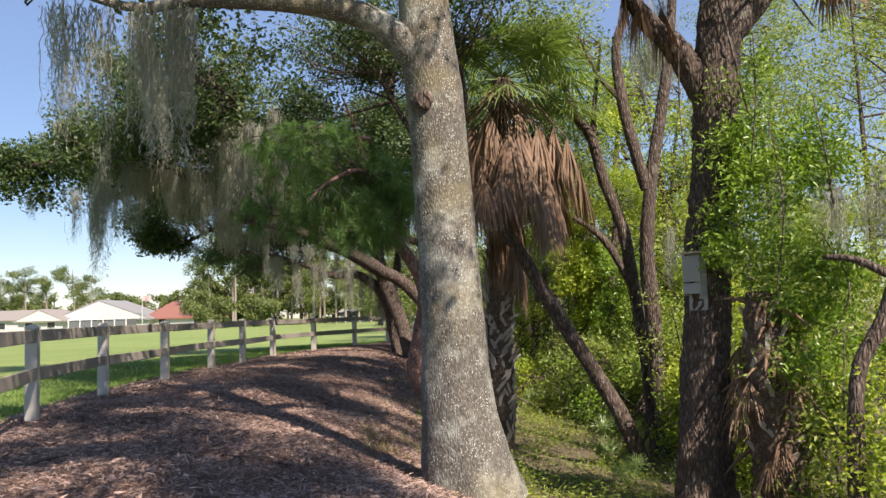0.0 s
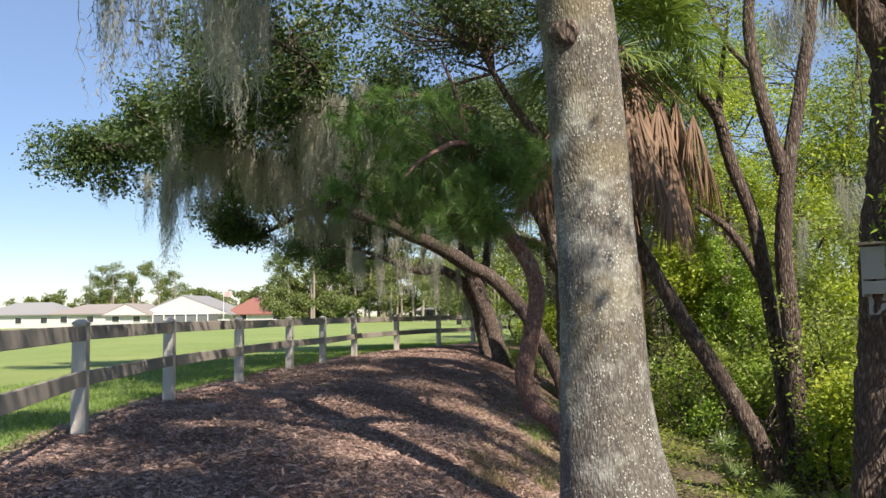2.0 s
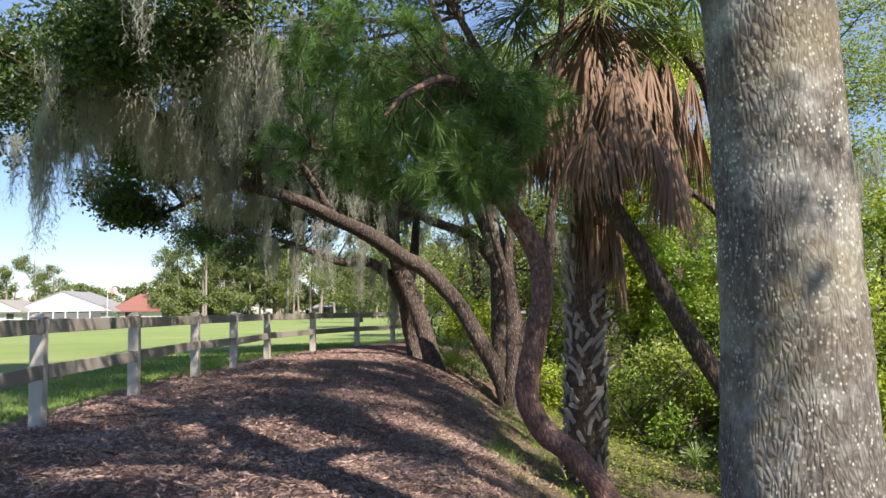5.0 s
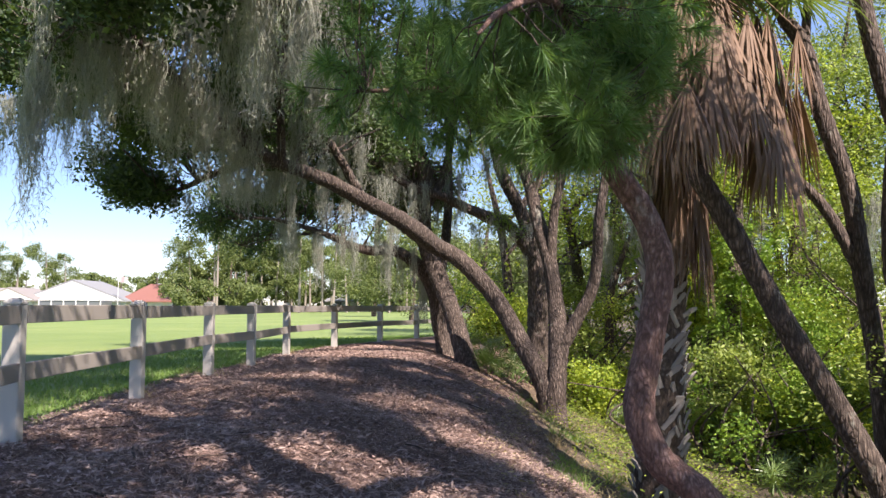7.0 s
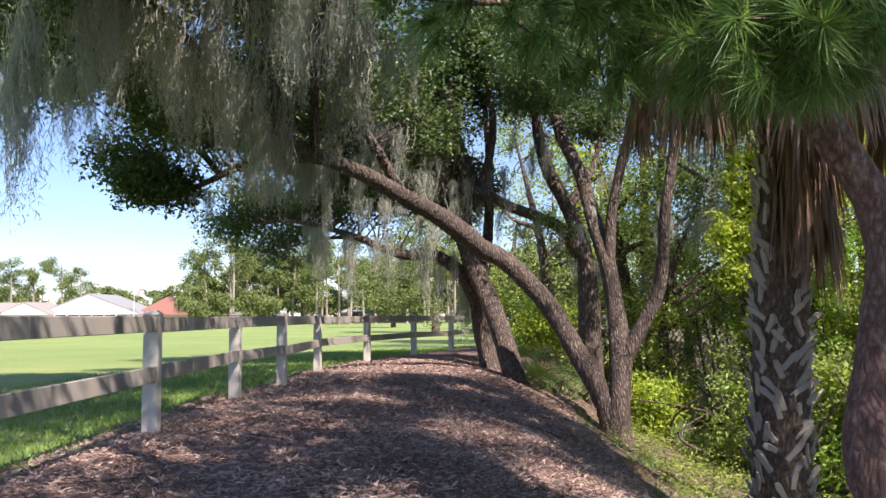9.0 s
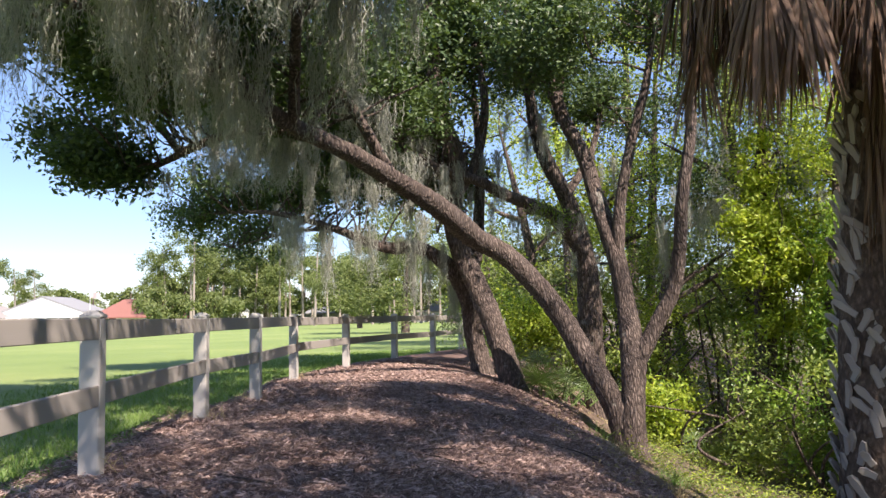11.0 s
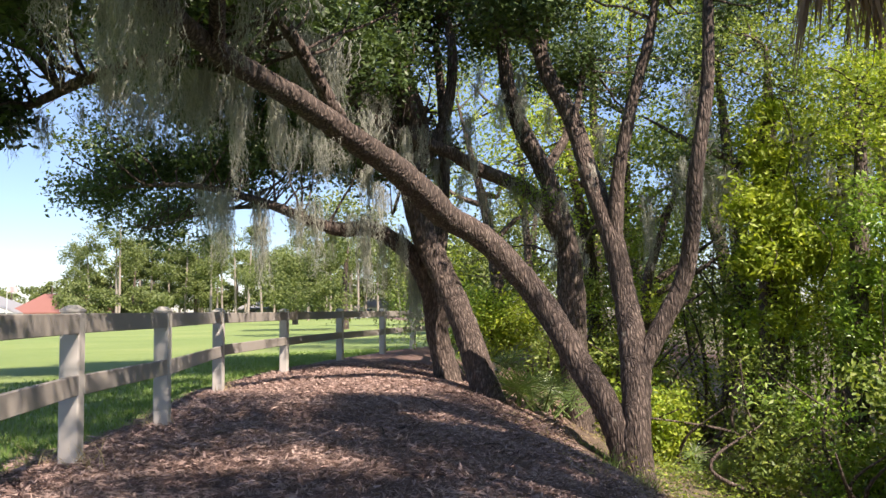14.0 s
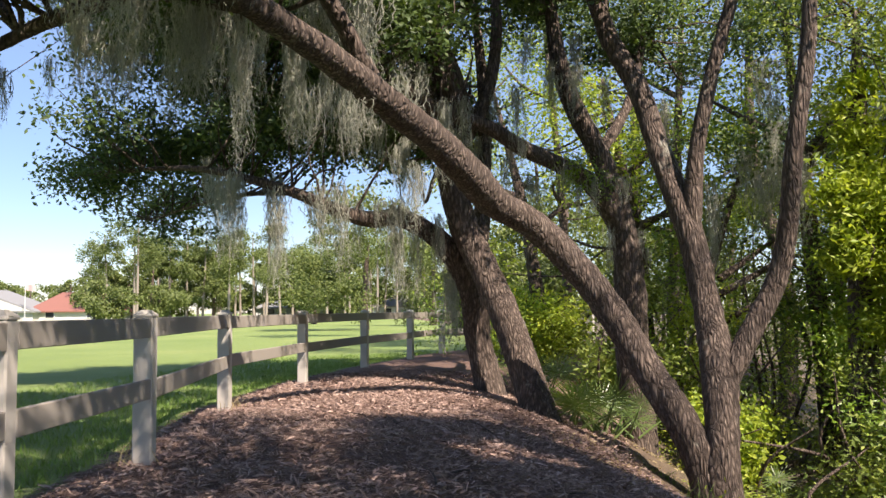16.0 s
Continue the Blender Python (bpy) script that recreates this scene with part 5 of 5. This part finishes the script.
def ground_cover(name, n, smin, smax, y0, y1, size, material, label, height, width, category, clump=0.5):
    """Low leaves over a strip along the fence's wood side."""
    y = ru.uniform(y0, y1, n * 3)
    s = ru.uniform(smin, smax, n * 3)
    x = np.interp(y, FY, FX) + s
    keep = np.array([noise.noise(Vector((a * 0.9, b * 0.9, 3.3))) > clump - 0.6 for a, b in zip(x, y)])
    x, y = x[keep][:n], y[keep][:n]
    z = heights(x, y) + np.abs(ru.normal(size=len(x))) * height
    v = leaves(np.stack([x, y, z], -1), size, ru, 0.6, width)
    return tagged(part(name, v, material), label, category, kind="stuff")


ground_cover("undergrowth", 26000, 6.5, 10.5, 5, 38, 0.07, LEAF_MID, "low green undergrowth on the slope below the mulch", 0.16, 0.35, "undergrowth", 0.45)
ground_cover("undergrowth", 16000, 6.0, 13, 4, 40, 0.075, LEAF_BRIGHT, "bright leafy undergrowth in sun patches of the wood", 0.22, 0.3, "undergrowth", 0.6)
ground_cover("leaf_litter", 12000, 4.2, 9, 4, 36, 0.07, STRAW, "dry straw and leaf litter at the mulch edge", 0.015, 0.3, "leaf litter", 0.35)


def blades(n, xs_, ys_, lo, hi, r, width=0.006, lean=0.35):
    z = heights(xs_, ys_)
    a = np.stack([xs_, ys_, z - 0.01], -1)
    L = r.uniform(lo, hi, (n, 1))
    d = unit(np.concatenate([r.normal(size=(n, 2)) * lean, np.ones((n, 1))], 1))
    w = unit(np.cross(d, r.normal(size=(n, 3)))) * width
    bend = np.concatenate([r.normal(size=(n, 2)) * 0.3, np.zeros((n, 1))], 1) * L
    m = a + d * L * 0.55
    tip = a + d * L + bend
    v = np.stack([a - w, a + w, m + w * 0.7, tip, m - w * 0.7], 1).reshape(-1, 3)
    i = np.arange(n)[:, None] * 5
    return v, np.vstack([i + np.array([[0, 1, 2]]), i + np.array([[0, 2, 4]]), i + np.array([[4, 2, 3]])])


def lawn_grass():
    n = 44000
    y = 5 + 36 * ru.random(n) ** 1.15
    s = -0.52 + ru.normal(size=n) * 0.08 - 4.4 * ru.random(n) ** 1.5
    x = np.interp(y, FY, FX) + s
    tagged(part("lawn_grass", blades(n, x, y, 0.04, 0.11, ru), BLADE), "short mown lawn grass along the fence", "grass", kind="stuff")


lawn_grass()


# ---------- mulch ----------
def chips(n, y0, y1, smin, smax, lo, hi, seed, name):
    """Shredded wood slivers lying every way on the bank."""
    r = np.random.default_rng(seed)
    y = r.uniform(y0, y1, n)
    s = r.uniform(smin, smax, n)
    x = np.interp(y, FY, FX) + s
    c = np.stack([x, y, heights(x, y) + 0.006 + np.abs(r.normal(size=n)) * 0.014], -1)
    d = unit(np.concatenate([r.normal(size=(n, 2)), r.normal(size=(n, 1)) * 0.32], 1))
    L = r.uniform(lo, hi, (n, 1)) * r.uniform(0.5, 1.4, (n, 1))
    w = unit(np.cross(d, np.array([0, 0, 1.0]) + r.normal(size=(n, 3)) * 0.5)) * L * r.uniform(0.04, 0.12, (n, 1))
    up = unit(np.cross(w, d)) * L * 0.08
    v = np.stack([c - d * L * 0.5, c + w + up, c + d * L * 0.5, c - w], 1).reshape(-1, 3)
    i = np.arange(n)[:, None] * 4
    f = np.vstack([i + np.array([[0, 1, 2]]), i + np.array([[0, 2, 3]])])
    return tagged(part(name, (v, f), CHIP), "shredded brown wood mulch covering the bank", "mulch", kind="stuff")


chips(190000, 3.0, 22.0, -0.55, 5.6, 0.02, 0.085, 81, "mulch")
chips(60000, 22.0, 33.0, -0.35, 5.4, 0.03, 0.10, 82, "mulch")


# ---------- bat box ----------
def bat_box():
    cx, cy, cz = 3.82, 12.99, 1.66
    t = thing("bat_box", (cx, cy, cz - 0.35), "grey painted wooden bat box fixed to a trunk", "bat box")
    turn = -0.8
    def at(dx, dy, dz):
        return (cx + dx * math.cos(turn) - dy * math.sin(turn), cy + dx * math.sin(turn) + dy * math.cos(turn), cz + dz)
    bm = bmesh.new(); box(bm, (0.30, 0.03, 0.86), at(0, 0.09, -0.08), turn, 0.004); part("backboard", bm, BOX_WOOD, t)
    bm = bmesh.new(); box(bm, (0.29, 0.025, 0.40), at(0, -0.08, 0.12), turn, 0.004); part("front_panel", bm, BOX_WOOD, t)
    bm = bmesh.new(); box(bm, (0.29, 0.025, 0.16), at(0, -0.08, -0.18), turn, 0.004); part("front_panel", bm, BOX_WOOD, t)
    for sgn in (-1, 1):
        bm = bmesh.new(); box(bm, (0.025, 0.16, 0.62), at(sgn * 0.14, 0.0, 0.02), turn, 0.004); part("side_panel", bm, BOX_WOOD, t)
    bm = bmesh.new(); box(bm, (0.36, 0.26, 0.03), at(0, -0.02, 0.36), turn, 0.005); part("roof", bm, BOX_WORN, t)


bat_box()


# ---------- beyond the lawn ----------
def house(x, y, w, d, eave, ridge, roof, label, along_x=True, windows=3, hip=False):
    z = float(ground_z(x, y)) - 0.1
    t = thing("house", (x, y, z), label, "house", "houses beyond the lawn")
    bm = bmesh.new()
    box(bm, (w, d, eave - z), (x, y, (eave + z) / 2), 0, 0.0)
    part("wall", bm, STUCCO, t)
    bm = bmesh.new()
    o = 0.6
    hx, hy = w / 2 + o, d / 2 + o
    in_x = hx * (0.45 if hip else 1.0)
    if along_x:
        top = [(-in_x, 0), (in_x, 0)]
        eav = [(-hx, -hy), (hx, -hy), (hx, hy), (-hx, hy)]
    else:
        top = [(0, -hy * (0.5 if hip else 1)), (0, hy * (0.5 if hip else 1))]
        eav = [(-hx, -hy), (hx, -hy), (hx, hy), (-hx, hy)]
    e = [bm.verts.new((x + a, y + b, eave - 0.1)) for a, b in eav]
    e2 = [bm.verts.new((x + a, y + b, eave + 0.12)) for a, b in eav]
    tp = [bm.verts.new((x + a, y + b, ridge)) for a, b in top]
    bm.faces.new(e[::-1])
    for i in range(4):
        bm.faces.new((e[i], e[(i + 1) % 4], e2[(i + 1) % 4], e2[i]))
    if along_x:
        bm.faces.new((e2[0], e2[1], tp[1], tp[0])); bm.faces.new((e2[2], e2[3], tp[0], tp[1])); bm.faces.new((e2[1], e2[2], tp[1])); bm.faces.new((e2[3], e2[0], tp[0]))
    else:
        bm.faces.new((e2[1], e2[2], tp[1], tp[0])); bm.faces.new((e2[3], e2[0], tp[0], tp[1])); bm.faces.new((e2[0], e2[1], tp[0])); bm.faces.new((e2[2], e2[3], tp[1]))
    part("roof", bm, roof, t)
    if not along_x and not hip:
        bm = bmesh.new()
        v = [bm.verts.new((x + a, y - hy - 0.02, zz)) for a, zz in ((-hx * 0.93, eave + 0.12), (hx * 0.93, eave + 0.12), (0, ridge - 0.35))]
        bm.faces.new(v)
        g = bmesh.ops.extrude_face_region(bm, geom=bm.faces[:])
        bmesh.ops.translate(bm, verts=[e for e in g["geom"] if isinstance(e, bmesh.types.BMVert)], vec=(0, -0.06, 0))
        part("gable", bm, STUCCO, t)
    for k in range(windows):
        wx = x - w / 2 + w * (k + 0.5) / windows
        bm = bmesh.new(); box(bm, (1.5, 0.12, 1.3), (wx, y - d / 2 - 0.03, z + 1.6), 0, 0.0)
        wdw = part("window", bm, WHITE_METAL, t)
        bm = bmesh.new(); box(bm, (1.3, 0.06, 1.1), (wx, y - d / 2 - 0.08, z + 1.6), 0, 0.0)
        part("pane", bm, GLASS_DARK, wdw)


house(-83.0, 168, 16, 12, 2.0, 4.0, ROOF_TAN, "pale stucco house with a tan hipped roof", True, 3, True)
house(-72.5, 160, 8, 10, 1.6, 3.9, ROOF_TAN, "white gabled house end beyond the lawn", False, 2)
house(-63.5, 166, 18, 13, 1.6, 5.4, ROOF_WHITE, "white house with a pale grey gabled roof", False, 3)
house(-49.5, 168, 13, 12, 1.6, 4.9, ROOF_RED, "white house with a red shingle hipped roof", True, 2, True)
house(-100.0, 172, 16, 12, 2.0, 4.6, ROOF_WHITE, "pale roofed white house far across the lawn", True, 3, True)
house(9.0, 190, 18, 12, 2.0, 4.4, ROOF_TAN, "low pale house behind the far pines", True, 3, True)
house(-14.0, 196, 18, 12, 2.0, 4.2, ROOF_WHITE, "low white house behind the far pines", True, 3, True)


def pool_cage(x, y):
    t = thing("pool_cage", (x, y, 0), "screened pool enclosure with white aluminium frame", "enclosure")
    xs_ = np.linspace(-5, 5, 6)
    bm = bmesh.new(); box(bm, (10, 5, 2.4), (x, y, 0.4), 0, 0.0); part("screen", bm, SCREEN, t)
    for a in xs_:
        bm = bmesh.new(); box(bm, (0.14, 0.14, 2.7), (x + a, y - 2.6, 0.45), 0, 0.0); part("upright", bm, WHITE_METAL, t)
        bm = bmesh.new()
        v = [bm.verts.new(p) for p in ((x + a, y - 2.6, 1.7), (x + a * 0.5, y, 3.0), (x + a * 0.5 + 0.15, y, 3.0), (x + a + 0.15, y - 2.6, 1.7))]
        bm.faces.new(v)
        g = bmesh.ops.extrude_face_region(bm, geom=bm.faces[:])
        bmesh.ops.translate(bm, verts=[e for e in g["geom"] if isinstance(e, bmesh.types.BMVert)], vec=(0, 0, 0.12))
        part("rafter", bm, WHITE_METAL, t)
    bm = bmesh.new(); box(bm, (10.2, 0.14, 0.14), (x, y - 2.6, 1.75), 0, 0.0); part("beam", bm, WHITE_METAL, t)


pool_cage(-60.0, 152)


def far_tree(name, x, y, h, kind, seed):
    r = np.random.default_rng(seed)
    z = float(ground_z(x, y)) - 0.2
    if kind == "pine":
        t = thing(name, (x, y, z), "tall slim pine at the far edge of the lawn", "tree", "far pines")
        lx = r.normal() * 0.5
        smooth(part("trunk", tube([(x, y, z, 0.24), (x + lx * 0.5, y, z + h * 0.5, 0.18), (x + lx, y, z + h, 0.06)], 7, 1.2, 0.04, seed), FAR_TRUNK, t))
        bl = [(x + lx + r.normal() * 1.2, y + r.normal(), z + h * f, r.uniform(1.8, 3.0), 2.0, r.uniform(0.8, 1.4), 34) for f in (0.98, 0.86, 0.74, 0.62)]
        tw = twigs_in(bl, r, 0.2)
        tagged(part("crown", foliage(tw, 24, 0.5, 0.34, r, 0.5), LEAF_FAR, t), kind="stuff")
    else:
        t = thing(name, (x, y, z), "round leafy tree at the far edge of the lawn", "tree", "far trees")
        smooth(part("trunk", tube([(x, y, z, 0.35), (x, y, z + h * 0.4, 0.25), (x + 0.3, y, z + h * 0.8, 0.08)], 7, 1.0, 0.05, seed), BARK_OAK, t))
        bl = [(x + r.normal() * h * 0.28, y + r.normal() * 1.5, z + h * f, h * r.uniform(0.28, 0.42), h * 0.35, h * r.uniform(0.16, 0.26), 60 if h < 12.5 else 105) for f in (0.28, 0.42, 0.6, 0.78)]
        tw = twigs_in(bl, r, 0.3)
        tagged(part("crown", foliage(tw, (12, 20)[y < 176] if y > 120 else 50, 0.5, (0.55, 0.4)[y < 176] if y > 120 else 0.2, r, 0.6), LEAF_FAR, t), kind="stuff")


rf = np.random.default_rng(91)
for k, (x, y, h) in enumerate([(-38, 168, 14.5), (-33, 172, 15), (-28, 170, 15), (-22, 178, 14), (-15, 182, 13.5), (-7, 184, 13), (1, 184, 13), (9, 182, 13), (-45, 180, 12.6)]):
    far_tree("far_tree", x, y, h, "round", 560 + k)
for k in range(46):
    far_tree("far_pine", -42 + k * 1.55 + rf.normal() * 1.2, 165 + rf.uniform(-16, 30), rf.uniform(11, 17), "pine", 500 + k)
for k, (x, y, h) in enumerate([(-36, 140, 5.5), (-41, 146, 6.5), (-33, 150, 6), (-57, 185, 9), (-66, 190, 8.5), (-47, 186, 9.5), (-75, 195, 8), (-86, 200, 9), (-39, 172, 12), (-44, 178, 11), (-95, 205, 8.5), (-104, 200, 9), (-118, 205, 10)]):
    far_tree("far_tree", x, y, h, "round", 600 + k)
for k, (x, y, h) in enumerate([(-98, 190, 13), (-94, 192, 12), (-91, 188, 13.5), (-88, 191, 13), (-79, 185, 13.5), (-76, 187, 11.5), (-46, 165, 13), (-43, 160, 14), (-39, 160, 15)]):
    far_tree("far_pine", x, y, h, "pine", 650 + k)
for k in range(30):
    far_tree("far_tree", -54 + k * 4.2 + rf.normal(), 195 + rf.uniform(-5, 15), rf.uniform(8, 12), "round", 700 + k)
for k in range(14):
    far_tree("far_tree", -132 + k * 6.0 + rf.normal(), 212 + rf.uniform(-6, 10), rf.uniform(7.5, 10), "round", 760 + k)
for k, (x, y, h) in enumerate([(1.5, 60, 8), (6, 56, 8), (-3, 78, 8), (3, 90, 9), (10, 52, 9), (-8, 110, 9), (16, 60, 10)]):
    far_tree("far_tree", x, y, h, "round", 800 + k)


# ---------- fallen sticks and dry weeds on the bank ----------
def stick(x, y, turn, length, rad, seed):
    r = np.random.default_rng(seed)
    z = float(heights(x, y))
    dx, dy = math.cos(turn) * length / 2, math.sin(turn) * length / 2
    pts = [(x - dx, y - dy, float(heights(x - dx, y - dy)) + rad + 0.01, rad), (x + r.normal() * 0.03, y + r.normal() * 0.03, z + rad + 0.025, rad * 0.85), (x + dx, y + dy, float(heights(x + dx, y + dy)) + rad + 0.01, rad * 0.4)]
    ob = smooth(part("fallen_stick", tube(pts, 6, 0.08, 0.1, seed), BARK_OAK))
    tagged(ob, "thin dead stick lying on the mulch", "stick", "fallen sticks")


rs = np.random.default_rng(95)
for k in range(70):
    y = rs.uniform(4, 32)
    stick(float(np.interp(y, FY, FX)) + rs.uniform(0.4, 5.2), y, rs.uniform(0, 3.14), rs.uniform(0.15, 0.7), rs.uniform(0.004, 0.011), 900 + k)


def weed(x, y, n, h, material, label, seed):
    r = np.random.default_rng(seed)
    xs_, ys_ = x + r.normal(size=n) * 0.09, y + r.normal(size=n) * 0.09
    tagged(part("weed_tuft", blades(n, xs_, ys_, h * 0.4, h, r, 0.004, 0.6), material), label, "weed", "weeds on the bank")


for k, (x, y) in enumerate([(-0.95, 10.6), (-0.75, 10.9), (-0.6, 13.2), (-0.3, 12.4), (0.2, 10.4), (0.6, 10.0), (-1.0, 12.0), (-0.2, 16.5), (-0.1, 20.5), (0.1, 22.0), (-0.3, 23.5)]):
    weed(x, y, 60, 0.34, STRAW, "dry straw-coloured weed tuft on the mulch", 1000 + k)
for k in range(34):
    y = rs.uniform(7, 32)
    weed(float(np.interp(y, FY, FX)) + rs.uniform(5.2, 6.8), y, 46, rs.uniform(0.2, 0.45), BLADE, "green grassy weed tuft at the edge of the mulch", 1040 + k)
for k, (x, y) in enumerate([(-5.95, 21.3), (-5.55, 21.1), (-5.6, 23.5), (-5.75, 17.9), (-5.3, 27.3)]):
    weed(x, y, 24, 0.3, STRAW, "dry grass stalks at the foot of a fence post", 1090 + k)


def flag_pole(x, y):
    z = float(ground_z(x, y))
    t = thing("flag_pole", (x, y, z), "white flag pole with a small flag beside a house", "flag pole")
    smooth(part("pole", tube([(x, y, z, 0.06), (x, y, 3.0, 0.05), (x, y, 6.2, 0.035)], 8, 0.8, 0.0, 1), WHITE_METAL, t))
    v = np.array([[x + 0.05 + 1.5 * i / 6, y + 0.12 * math.sin(i * 1.1), 5.9 - 0.9 * j - 0.12 * i / 6] for j in (0, 1) for i in range(7)])
    part("flag", (v, np.array([[i, i + 1, i + 8, i + 7] for i in range(6)])), FLAG, t, "faded red and white flag")


FLAG = plain_material("faded_flag_cloth", (0.45, 0.2, 0.2), (0.6, 0.55, 0.55), 4.0, 0.8)
flag_pole(-55.2, 158)
